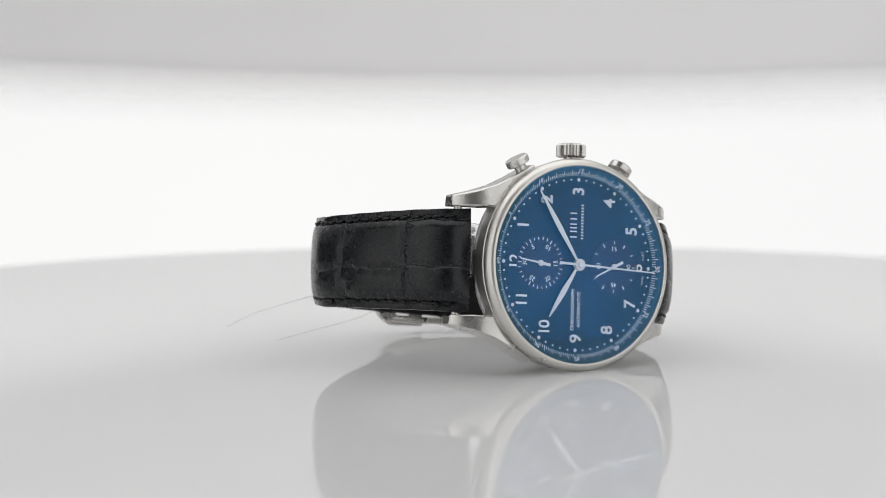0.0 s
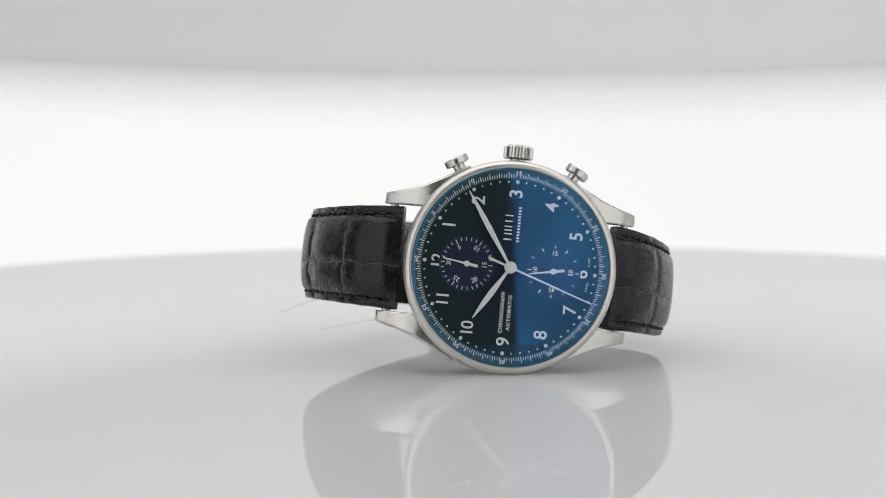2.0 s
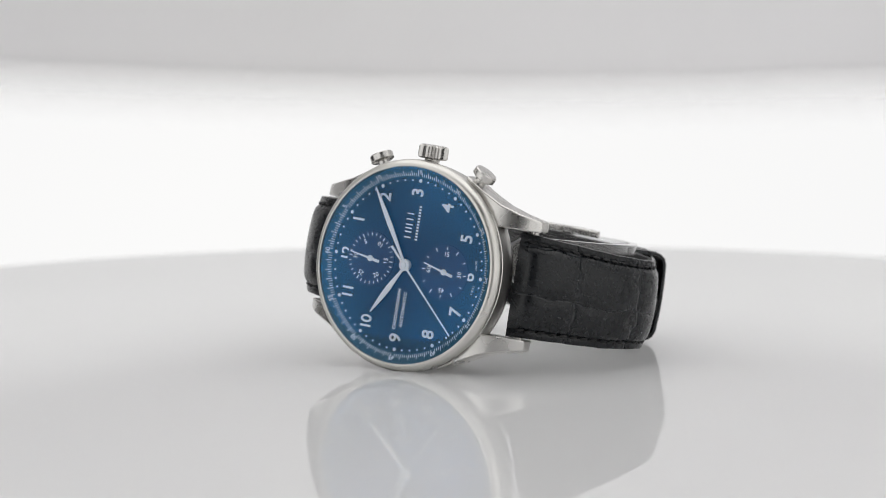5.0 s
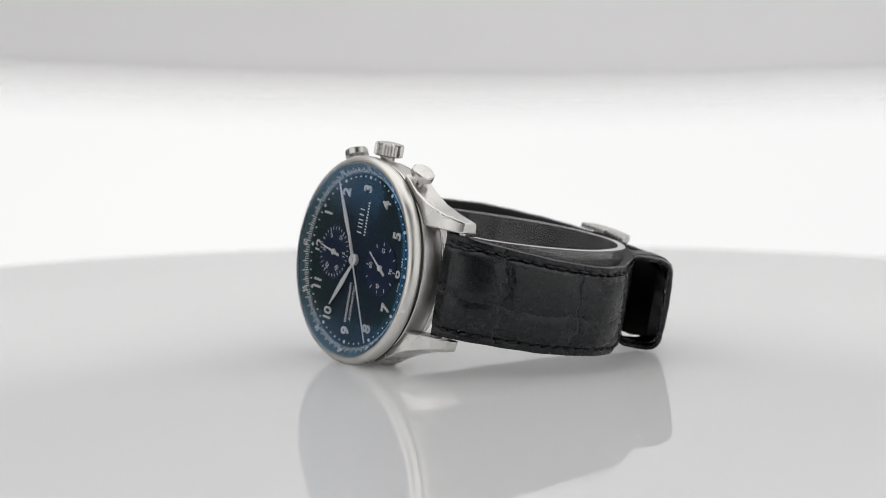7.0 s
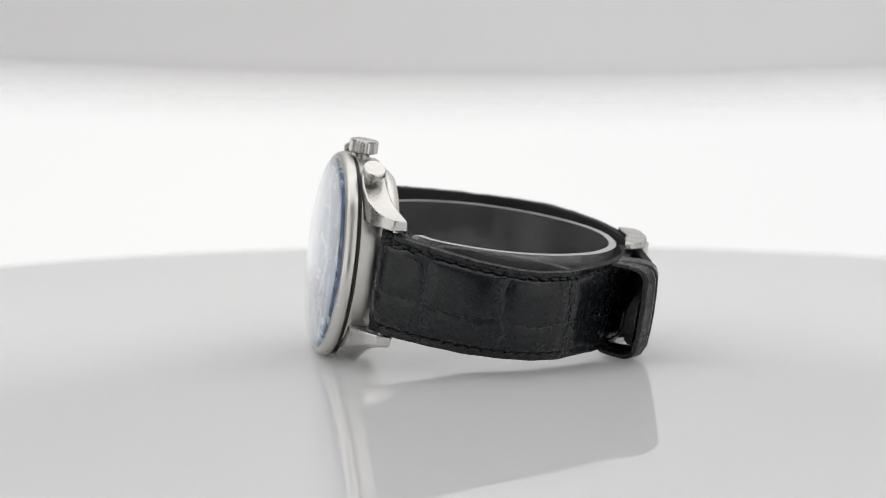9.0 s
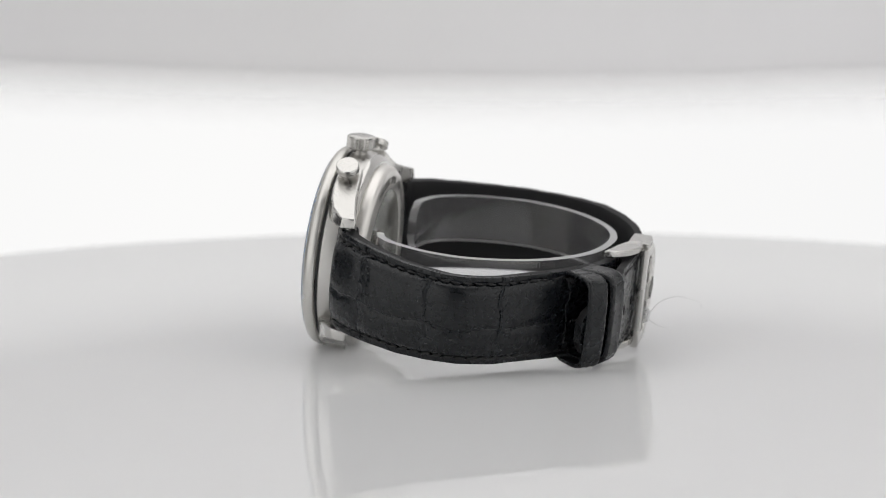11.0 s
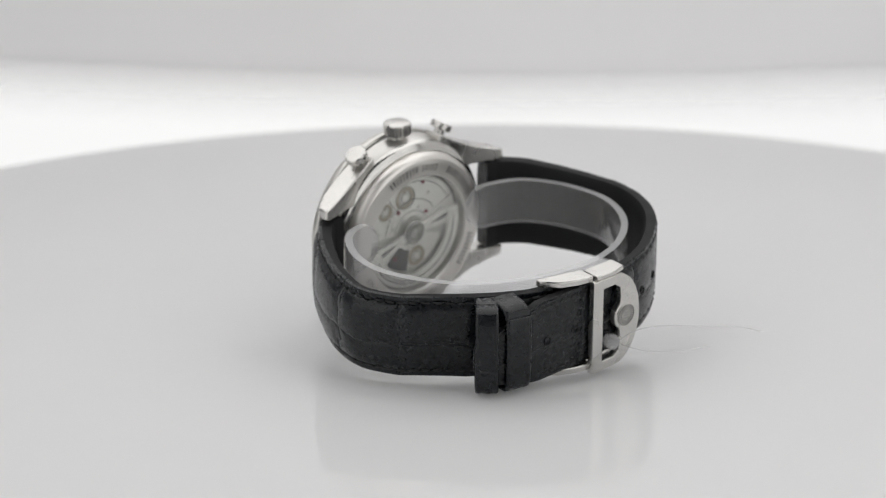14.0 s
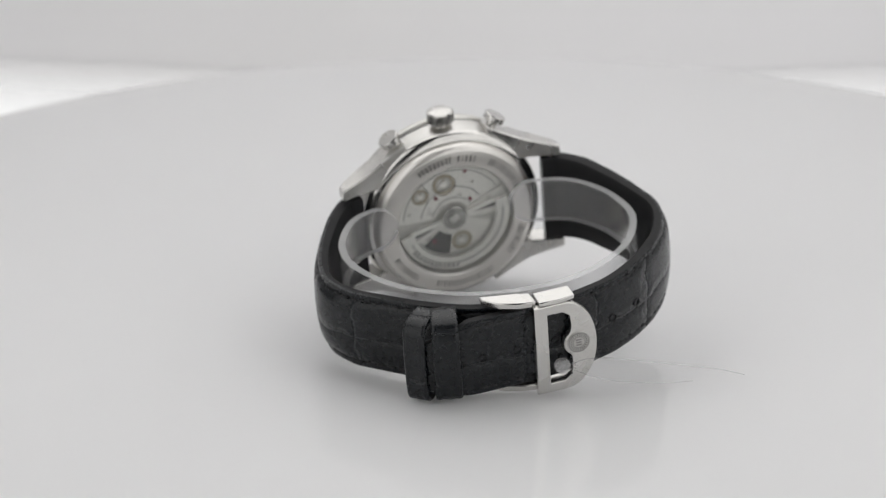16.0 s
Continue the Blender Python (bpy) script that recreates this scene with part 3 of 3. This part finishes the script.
def build_back(watch):
    back = part("caseback", lathe([(17.6, -6.8), (17.9, -7.6), (17.7, -8.9), (17.0, -9.7), (16.6, -9.85), (13.3, -9.85), (13.0, -9.6), (13.0, -7.4), (17.0, -7.0)], 120, True), SATIN_BACK, watch, "engraved satin steel caseback ring")
    part("engraving", bars_on_arc(15.0, 71, 121, 1.5, 0.9, -9.89, 0.45, (5,)), ENGRAVING, back, smooth=0)
    part("engraving", bars_on_arc(15.0, 22, 60, 1.5, 0.9, -9.89, 0.45), ENGRAVING, back, smooth=0)
    part("engraving", bars_on_arc(15.2, 205, 232, 1.4, 0.8, -9.89, 0.45), ENGRAVING, back, smooth=0)
    part("engraving", bars_on_arc(15.2, 250, 300, 1.3, 1.0, -9.89, 0.45), ENGRAVING, back, smooth=0)
    part("engraving", bars_on_arc(15.2, 318, 345, 1.4, 0.8, -9.89, 0.45), ENGRAVING, back, smooth=0)
    glass = part("back_glass", lathe([(0, -9.7), (13.0, -9.7), (13.0, -9.3), (0, -9.3)], 72), BACK_GLASS, back, "clear sapphire back window")
    glass.visible_shadow = False
    down = Matrix.Rotation(radians(180), 4, "Y")  # plates face the wearer; x is mirrored here

    def layer(name, outlines, z, thick, m, bevel=0.05, parent=None, label=""):
        return part(name, plate(outlines, thick, m, Matrix.Translation((0, 0, z)) @ down, bevel), m, parent or works, label)

    works = part("movement", lathe([(0, -7.0), (13.0, -7.0), (13.0, -6.4), (0, -6.4)], 72), BASE_PLATE, watch, "decorated rhodium-plated movement")
    layer("bridge", [arc_band(3.4, 12.3, 118, 214, 30), circle(2.75, -8.0, -1.6), circle(0.5, -7.6, 4.6, 12), circle(0.45, -5.0, 1.8, 12)], -7.0, 0.5, MOVEMENT)
    layer("bridge", [arc_band(4.0, 12.3, 216, 268, 24), circle(2.0, -6.2, -7.0), circle(0.5, -2.6, -9.8, 12)], -7.0, 0.45, MOVEMENT)
    layer("bridge", [arc_band(3.4, 12.3, 84, 114, 16), circle(0.55, -2.6, 8.2, 12)], -7.0, 0.4, MOVEMENT)
    layer("bridge", [arc_band(3.4, 8.8, -70, 70, 30), circle(2.4, 6.4, 1.6), circle(1.4, 3.6, -6.2)], -7.0, 0.35, MOVEMENT)
    for x, y, r, m in ((-8.0, -1.6, 2.6, GOLD), (-6.2, -7.0, 1.9, GOLD), (6.4, 1.6, 2.3, GOLD), (3.6, -6.2, 1.3, BASE_PLATE)):
        teeth = [((r * (1.0 if i % 2 else 0.88)) * math.cos(i * math.pi / 24) + x, (r * (1.0 if i % 2 else 0.88)) * math.sin(i * math.pi / 24) + y) for i in range(48)]
        layer("gear", [teeth, circle(r * 0.68, x, y, 24)], -7.1, 0.25, m, 0.02, None, "small gilt gear wheel")
        layer("gear_hub", [circle(r * 0.32, x, y, 16)], -7.05, 0.4, MOVEMENT, 0.02)
        layer("gear_arm", [[(x - r * 0.7, y - 0.16), (x + r * 0.7, y - 0.16), (x + r * 0.7, y + 0.16), (x - r * 0.7, y + 0.16)]], -7.12, 0.2, m, 0.02)
    for x, y in ((-3.4, 4.0), (-5.2, -3.6), (-10.4, 3.2), (5.2, -4.6)):
        layer("jewel", [circle(0.42, x, y, 16)], -7.35, 0.3, RUBY, 0.03, None, "ruby bearing")
    # the winding rotor: a heavy rim below, two double spokes and the bearing
    turn = 13
    rotor = layer("rotor", [arc_band(9.6, 12.3, turn - 90, turn + 90, 48)], -7.9, 0.7, MOVEMENT, 0.1, None, "half-round winding rotor")
    part("rotor_mark", plate([arc_band(10.75, 10.95, turn - 80, turn + 80, 40)], 0.06, ENGRAVING, Matrix.Translation((0, 0, -8.6)) @ down), ENGRAVING, rotor)
    letters = [arc_band(11.2, 11.9, turn - 70 + 5 * k, turn - 67.4 + 5 * k, 3) for k in range(12)]
    part("rotor_mark", plate(letters, 0.06, ENGRAVING, Matrix.Translation((0, 0, -8.6)) @ down), ENGRAVING, rotor)
    for a in (turn - 84, turn + 84):
        for off in (-7, 0, 7):
            s, c = math.sin(radians(a + off)), math.cos(radians(a + off))
            w0, w1, m = (0.42, 0.5, MOVEMENT) if off else (0.25, 0.32, ENGRAVING)
            line = [(2.4 * c - w0 * s, 2.4 * s + w0 * c), (10.0 * c - w1 * s, 10.0 * s + w1 * c), (10.0 * c + w1 * s, 10.0 * s - w1 * c), (2.4 * c + w0 * s, 2.4 * s - w0 * c)]
            part("spoke", plate([line], 0.5 if off else 0.2, m, Matrix.Translation((0, 0, -7.85)) @ down, 0.04), m, rotor)
    part("bearing", turned(lathe([(0, 0.0), (0.9, 0.0), (1.0, 0.1), (1.0, 0.25), (1.7, 0.25), (1.8, 0.1), (2.6, 0.1), (2.7, 0.2), (2.7, 0.7), (0, 0.7)], 40), Matrix.Translation((0, 0, -8.8))), POLISHED, rotor, "round rotor bearing")
    for r in (1.45, 2.2):
        part("bearing_groove", plate([circle(r + 0.13), circle(r - 0.13)], 0.04, ENGRAVING, Matrix.Translation((0, 0, -8.72)) @ down), ENGRAVING, rotor)
    for r in (4.6, 7.2, 11.2):
        layer("groove", [arc_band(r - 0.08, r + 0.08, 120, 262, 40)], -7.52, 0.03, ENGRAVING, 0.0)
    layer("recess", [arc_band(4.4, 9.0, turn - 62, turn - 22, 16)], -7.45, 0.08, DARK_METAL, 0.0)


# ---- the strap ----
MIDDLE = np.array((0.0, -30.0))
LONG_PATH = [(20.9, -4.9), (25.0, -6.0), (29.8, -10.3), (33.1, -17.0), (35.9, -25), (37.8, -35), (34.2, -45), (27.2, -53.2), (18.6, -58.9), (10, -61.5), (3, -62.2), (-4, -62.3), (-10.8, -62.0), (-16.8, -61.6), (-22.6, -59.8), (-26.6, -56.6)]
SHORT_PATH = [(-20.9, -4.9), (-24.8, -6.0), (-29.0, -10.6), (-32.8, -17.4), (-35.7, -25), (-36.6, -33), (-33.4, -40.4), (-27.4, -46.2), (-22.3, -50.9), (-17, -55), (-11, -58.3), (-3.5, -59.6)]


def frames_on(points, n):
    pts, length = spline([(y, z) for y, z in points], n)
    d = np.gradient(pts, axis=0)
    d /= np.linalg.norm(d, axis=1)[:, None]
    nrm = np.stack([d[:, 1], -d[:, 0]], 1)
    flip = np.sum(nrm * (pts - MIDDLE), axis=1) < 0
    nrm[flip] *= -1
    return pts, d, nrm, length


def skew(y, s=99.0):
    """How far the strap has slipped sideways at the place y, s along from the lugs: the short half at once, the long half past its middle."""
    return 0.03 * y * (min(1.0, s / 22) if y < 0 else max(0.0, min(1.0, (s - 38) / 16)))


def build_strap(watch, name, points, widths, thicks, tip, label, pad_end):
    """A padded strap half along its outer line (y, z); widths and thicknesses at its two ends."""
    n = 130
    pts, d, nrm, length = frames_on(points, n)
    cross = [-1.0, -0.985, -0.93, -0.86, -0.835, -0.80, -0.74, -0.6, -0.4, -0.2, 0.0, 0.2, 0.4, 0.6, 0.74, 0.80, 0.835, 0.86, 0.93, 0.985, 1.0]
    lift = [-0.55, -0.12, 0.0, 0.0, -0.2, 0.15, 0.5, 0.75, 0.9, 0.97, 1.0]
    lift = lift + lift[-2::-1]
    bm = bmesh.new()
    uv = bm.loops.layers.uv.new("UVMap")
    rows, coords = [], {}
    for i in range(n):
        s = length * i / (n - 1)
        f = i / (n - 1)
        w = (widths[0] + (widths[1] - widths[0]) * min(1, f * 2.4)) / 2
        pad = max(0.0, min(1.0, s / 2.5)) * (1 - max(0.0, min(1.0, (s - pad_end) / 18)))
        if tip:
            left = (length - s) / 14.0
            if left < 1:
                w *= 0.5 + 0.5 * left
                shift = -1.8 * (1 - left)
                w *= 0.45 + 0.55 * math.sqrt(max(0.0, 1 - (1 - min(1.0, left * 6)) ** 2))
        th = thicks[0] + (thicks[1] - thicks[0]) * min(1, f * 1.6)
        row = []
        shift = (0.0 if not tip or length - s > 14 else shift) + skew(pts[i][0], s)
        for c, h in zip(cross, lift):
            p = pts[i] + nrm[i] * (h * (0.25 + 1.15 * pad) - 0.3 - 0.75 * pad)
            wave = 0.03 * math.sin(s * 0.9 + 3 * c) * (1 if abs(c) > 0.9 else 0)
            v = bm.verts.new((c * w + wave + shift, p[0], p[1]))
            coords[v] = (s, c * w)
            row.append(v)
        for c in (0.99, 0.9, 0.4, -0.4, -0.9, -0.99):
            inset = th - (0.35 if abs(c) > 0.95 else 0)
            p = pts[i] - nrm[i] * inset
            v = bm.verts.new((c * w + shift, p[0], p[1]))
            coords[v] = (s + 200, c * w)
            row.append(v)
        rows.append(row)
    k = len(rows[0])
    for a, b in zip(rows, rows[1:]):
        for i in range(k):
            j = (i + 1) % k
            f = bm.faces.new([a[i], a[j], b[j], b[i]])
            f.material_index = 1 if i >= len(cross) - 1 else 0
    bm.faces.new(rows[0][::-1]), bm.faces.new(rows[-1])
    for f in bm.faces:
        for lp in f.loops:
            lp[uv].uv = coords[lp.vert]
    bmesh.ops.recalc_face_normals(bm, faces=bm.faces)
    ob = part(name, bm, LEATHER, watch, label, smooth=50)
    ob.data.materials.append(LINING)
    # stitches along both edges
    st = bmesh.new()
    s = 2.5
    while s < length - (15 if tip else 1.5):
        i = min(n - 2, int(s / length * (n - 1)))
        f = i / (n - 1)
        w = (widths[0] + (widths[1] - widths[0]) * min(1, f * 2.4)) / 2
        for side in (1, -1):
            p = pts[i] + nrm[i] * (-0.30 - 0.75 * max(0.0, min(1.0, 1 - (s - pad_end) / 18)))
            t3, n3 = Vector((0, d[i][0], d[i][1])), Vector((0, nrm[i][0], nrm[i][1]))
            m = Matrix((Vector((1, 0, 0)), t3, n3)).transposed().to_4x4()
            m.translation = (side * w * 0.845 + skew(p[0], s), p[0], p[1])
            m = m @ Matrix.Rotation(radians(7 * side), 4, "Z") @ Matrix.Diagonal((0.3, 0.95, 0.28, 1))
            bmesh.ops.create_uvsphere(st, u_segments=6, v_segments=5, radius=1.0, matrix=m @ Matrix.Rotation(radians(90), 4, "X"))
        s += 2.45
    tagged(part("stitching", st, THREAD, ob, "black thread stitching"), kind="stuff")
    return ob, (pts, d, nrm, length)


def build_keeper(watch, y, wide, track):
    """A leather loop round both strap layers, at the place y of the outer line."""
    pts, d, nrm, length = track
    i = int(np.argmin(np.abs(pts[:, 0] - y) + np.where(pts[:, 1] > -40, 100, 0)))
    o, t, up = pts[i], d[i], nrm[i]
    loop = [(-8.9, -3.2), (-8.85, -2.0), (-8.6, -1.1), (-8.1, -0.45), (-7.2, -0.05), (-4, 0.2), (0, 0.3), (4, 0.2), (7.2, -0.05), (8.1, -0.45), (8.6, -1.1), (8.85, -2.0), (8.9, -3.2), (8.9, -4.6), (8.8, -6.6), (8.3, -7.4), (7.2, -7.8), (-7.2, -7.8), (-8.3, -7.4), (-8.8, -6.6), (-8.9, -4.6)]
    bm = bmesh.new()
    uv = bm.loops.layers.uv.new("UVMap")
    prof = [(-0.5, 0.0), (-0.5, 0.45), (-0.45, 0.72), (-0.34, 0.8), (-0.24, 0.7), (0, 0.82), (0.24, 0.7), (0.34, 0.8), (0.45, 0.72), (0.5, 0.45), (0.5, 0.0)]
    rings = []
    for q, (x, h) in enumerate(loop):
        g = Vector(((abs(x) - 6.8) / 2.1 * (1 if x > 0 else -1) if abs(x) > 6.8 else 0.0, 0, 0)) + Vector((0, up[0], up[1])) * (max(0.0, 1 + h / 2.6) if h > -5 else min(0.0, (h + 6.4) / 1.2))
        g.normalize()
        ring = []
        for a, e in prof:
            c = o + t * (a * wide) + up * h
            ring.append(bm.verts.new(Vector((x * 0.955 + skew(o[0]), c[0], c[1])) + g * e))
        rings.append(ring)
    m = len(rings)
    for q in range(m):
        a, b = rings[q], rings[(q + 1) % m]
        for j in range(len(prof) - 1):
            f = bm.faces.new([a[j], a[j + 1], b[j + 1], b[j]])
            for lp, (u, v) in zip(f.loops, ((q, j), (q, j + 1), (q + 1, j + 1), (q + 1, j))):
                lp[uv].uv = (u * 2.0 + 31 * wide, v * 0.6)
    for q in range(m):
        a, b = rings[q], rings[(q + 1) % m]
        bm.faces.new([a[-1], a[0], b[0], b[-1]])
    bmesh.ops.recalc_face_normals(bm, faces=bm.faces)
    part("keeper", bm, LEATHER, watch, "black leather strap keeper", smooth=50)


def build_buckle(watch):
    # drawn in (across, along): the plate lies on the strap's outer face
    flat = Matrix(((0, 1, 0, 0), (1, 0, 0, 0), (0, 0, -1, 0), (0, 0, 0, 1)))
    flat = Matrix.Translation((-0.8, -0.4, -62.6)) @ flat
    n = 24
    right = [(5.3 + 6.4 * math.cos(radians(a)), 9.9 * math.sin(radians(a))) for a in np.linspace(-90, 90, n)]
    outer = [(-0.7, -9.9), *right, (-0.7, 9.9)]
    window = [(1.6, -8.2), (5.0, -8.2), (6.6, -7.0), (6.9, -4.2), (6.75, -2.7)] + [(7.9 + 2.7 * math.cos(radians(a)), 0.3 + 2.7 * math.sin(radians(a))) for a in np.linspace(235, 125, 9)] + [(6.75, 3.3), (6.9, 4.6), (6.6, 7.0), (5.0, 8.2), (1.6, 8.2)]
    buckle = part("buckle", plate([outer, window], 1.5, STEEL, flat, 0.25), STEEL, watch, "polished steel buckle frame with rounded end")
    part("medallion", plate([circle(2.35, 8.0, 0.3)], 0.25, BRUSHED, flat @ Matrix.Translation((0, 0, 1.45)), 0.05), BRUSHED, buckle, "round engraved medallion")
    part("medallion_ring", plate([circle(2.2, 8.0, 0.3), circle(2.05, 8.0, 0.3)], 0.1, ENGRAVING, flat @ Matrix.Translation((0, 0, 1.66))), ENGRAVING, buckle)
    part("medallion_ring", plate([circle(1.35, 8.0, 0.3), circle(1.22, 8.0, 0.3)], 0.1, ENGRAVING, flat @ Matrix.Translation((0, 0, 1.66))), ENGRAVING, buckle)
    rim = bmesh.new()
    for i in range(22):
        a = 2 * math.pi * i / 22
        v = box(rim, 1.5, 1.9, -0.12, 0.12, 0, 0.1)
        bmesh.ops.transform(rim, matrix=flat @ Matrix.Translation((8.0, 0.3, 1.66)) @ Matrix.Rotation(a, 4, "Z"), verts=v)
    for k in (-0.6, 0, 0.6):
        v = box(rim, -0.6, 0.6, k - 0.13, k + 0.13, 0, 0.1)
        bmesh.ops.transform(rim, matrix=flat @ Matrix.Translation((8.0, 0.3, 1.66)), verts=v)
    part("medallion_marks", rim, ENGRAVING, buckle, smooth=0)
    for side in (1, -1):
        # folded cheek and the leaf-shaped wing of the clasp
        loft([[(side * 9.3, y, -59.6), (side * 10.3, y, -59.6), (side * 10.3, y, z), (side * 9.3, y, z)] for y, z in ((-0.1, -63.8), (4.5, -64.0), (7.5, -63.3))], STEEL, "cheek", buckle, "", 0.2)
        loft([[(side * 9.0, y, z0), (side * 10.4, y, z0), (side * 10.4, y, z1), (side * 9.0, y, z1)] for y, z0, z1 in ((-0.5, -59.4, -63.0), (-4.0, -58.2, -62.4), (-7.5, -57.4, -60.9), (-10.2, -56.6, -58.0))], STEEL, "clasp_wing", watch, "polished folding clasp wing", 0.25)
    return buckle


def build_holes(strap, track):
    pts, d, nrm, length = track
    for y in (-11.6, -4.3, 3.0, 10.2, 16.8, 22.9):
        i = int(np.argmin(np.abs(pts[:, 0] - y) + np.where(pts[:, 1] > -40, 100, 0)))
        t3, n3 = Vector((0, d[i][0], d[i][1])), Vector((0, nrm[i][0], nrm[i][1]))
        m = Matrix((Vector((1, 0, 0)), t3, n3)).transposed().to_4x4()
        m.translation = (skew(y) - 0.2, *pts[i])
        part("strap_hole", turned(lathe([(0, -0.25), (0.62, -0.25), (0.72, 0.12), (0.86, 0.16), (0.98, -0.3)], 20), m), LINING, strap, "punched buckle hole")


def build_watch():
    watch = new("wristwatch")
    tagged(watch, "steel chronograph wristwatch with blue dial and black alligator strap", "watch")
    build_case(watch)
    build_dial(watch)
    sweep, small = build_hands(watch)
    build_back(watch)
    long_half, track = build_strap(watch, "long_strap", LONG_PATH, (20.0, 17.2), (4.4, 2.3), True, "black alligator leather strap with buckle holes", 38)
    build_holes(long_half, track)
    build_strap(watch, "short_strap", SHORT_PATH, (20.2, 17.6), (4.4, 2.6), False, "black padded alligator leather strap", 38)
    build_keeper(watch, -24.6, 4.6, track)
    build_keeper(watch, -18.6, 5.4, track)
    build_buckle(watch)
    for sy in (1, -1):
        bm = bmesh.new()
        bmesh.ops.create_cone(bm, cap_ends=True, segments=16, radius1=0.8, radius2=0.8, depth=22, matrix=pose(0, sy * 22.4, -7.6, 0, 90, 0))
        part("spring_bar", bm, STEEL, watch)
    return watch, sweep, small


def build_cuff():
    """The clear plastic cuff inside the strap, lying level while the strap leans."""
    cuff = new("strap_holder")
    tagged(cuff, "clear plastic open cuff inside the watch strap", "strap holder")
    path = [(-14.0, -12.0), (-18.5, -12.4), (-23.4, -14.4), (-27.2, -18.8), (-30.2, -25.5), (-30.6, -33), (-27.6, -41), (-22, -48.1), (-13, -53.8), (-3, -56.3), (8, -56.2), (18, -52.4), (26.6, -45), (31.4, -35), (30.8, -25.5), (27.8, -18.6), (23.4, -14.2), (17, -12.2), (11, -12.0)]
    n = 120
    pts, d, nrm, length = frames_on(path, n)
    bm = bmesh.new()
    rows = []
    for i in range(n):
        end = min(i, n - 1 - i) / (n - 1) * length
        h = 4.9 * math.sqrt(max(0.08, min(1.0, 1 - (1 - min(1, end / 5.0)) ** 2)))
        mid = 3.2 - 0.02 * pts[i][1] - 0.04 * pts[i][0]
        q = pts[i] - nrm[i] * 1.5
        o = pts[i]
        rows.append([bm.verts.new((x, p[0], p[1])) for x, p in ((mid - h, o), (mid - h * 0.3, o), (mid + h * 0.3, o), (mid + h, o), (mid + h, q), (mid + h * 0.3, q), (mid - h * 0.3, q), (mid - h, q))])
    for k, (a, b) in enumerate(zip(rows, rows[1:])):
        for i in (0, 1, 2, 4, 5, 6):
            bm.faces.new([a[i], a[i + 1], b[i + 1], b[i]])
    for i, j in ((3, 4), (7, 0)):
        edge = bmesh.new()
        line = [[edge.verts.new(r[i].co), edge.verts.new(r[j].co)] for r in rows]
        for a, b in zip(line, line[1:]):
            edge.faces.new([a[0], a[1], b[1], b[0]])
        part("rim", edge, PLASTIC_EDGE, cuff, "pale sawn rim of the cuff")
    bm.faces.new(rows[0][::-1]), bm.faces.new(rows[-1])
    part("band", bm, PLASTIC, cuff, "clear plastic band")
    return cuff


def build_tag():
    tag = new("tag_fastener")
    tagged(tag, "clear plastic tag fastener looped through the buckle", "tag fastener")
    m = Matrix.Translation((-5.4, 4.0, -64.2)) @ Matrix.Rotation(radians(180), 4, "X")
    part("knob", turned(lathe([(0, -1.6), (1.3, -1.5), (1.6, -0.9), (1.65, 0.2), (1.3, 0.8), (0.6, 1.0), (0, 1.05)], 28), m), TAG_PLASTIC, tag, "milky plastic end knob")
    part("thread", tube([(-5.2, 4.8, -64.9), (-3.4, 8, -66.4), (-3.2, 13, -68.5), (-5.0, 20, -70.0), (-7.5, 28, -71.0), (-9.5, 34, -71.5), (-12.5, 40, -71.5)], 0.07), TAG_PLASTIC, tag, "thin clear nylon thread")
    part("thread", tube([(-6.0, 5.0, -64.2), (-9.5, 12, -66.0), (-12.5, 22, -67.0), (-15, 31, -66)], 0.06), TAG_PLASTIC, tag)
    return tag


build_studio()
build_hanger()
turntable = build_turntable()
wristwatch, sweep_hand, small_hand = build_watch()
strap_cuff = build_cuff()
tag_fastener = build_tag()

# ---- movement ----
TILTS = [(0, 0), (9.5, 0), (10, 0.03), (10.5, 0.35), (11, 1.15), (11.5, 2.35), (12, 3.85), (12.5, 5.36), (13, 6.86), (13.5, 8.42), (14, 9.96), (14.5, 11.48), (15, 12.95), (15.5, 14.28), (16, 15.59)]


def table_pose(t):
    """The turntable's pose: a nearly steady turn, and in the last third a tilt towards the camera."""
    tilt = float(np.interp(t, [a for a, _ in TILTS], [b for _, b in TILTS]))
    k = tilt / 15
    return pose(0, 18.93 * MM * k, -1.69 * MM * k, tilt) @ pose(0, 0, 0, 0, 0, 30.02 - 12.169 * t + 0.011 * t * t)


# three o'clock up, the dial leaning back
REST = Matrix.Translation(Vector((-0.23, -32.38, 20.233)) * MM) @ pose(0, 0, 0, -7.491) @ Matrix(((0, -1, 0, 0), (0, 0, -1, 0), (1, 0, 0, 0), (0, 0, 0, 1))) @ pose(0, 0, 0, 0, 0, -6.224)


def motions():
    times = [0.5 * i for i in range(33)]
    walk(turntable, [(t, table_pose(t)) for t in times])
    for thing in (wristwatch, strap_cuff, tag_fastener):
        walk(thing, [(t, table_pose(t) @ REST) for t in times])
    walk(sweep_hand, [(t, pose(0, 0, 0, 0, 0, -(182.7 + 8.15 * t))) for t in times])
    walk(small_hand, [(t, pose(0, -8.35 * MM, 0, 0, 0, 26.5 - 8.15 * t)) for t in times])


motions()
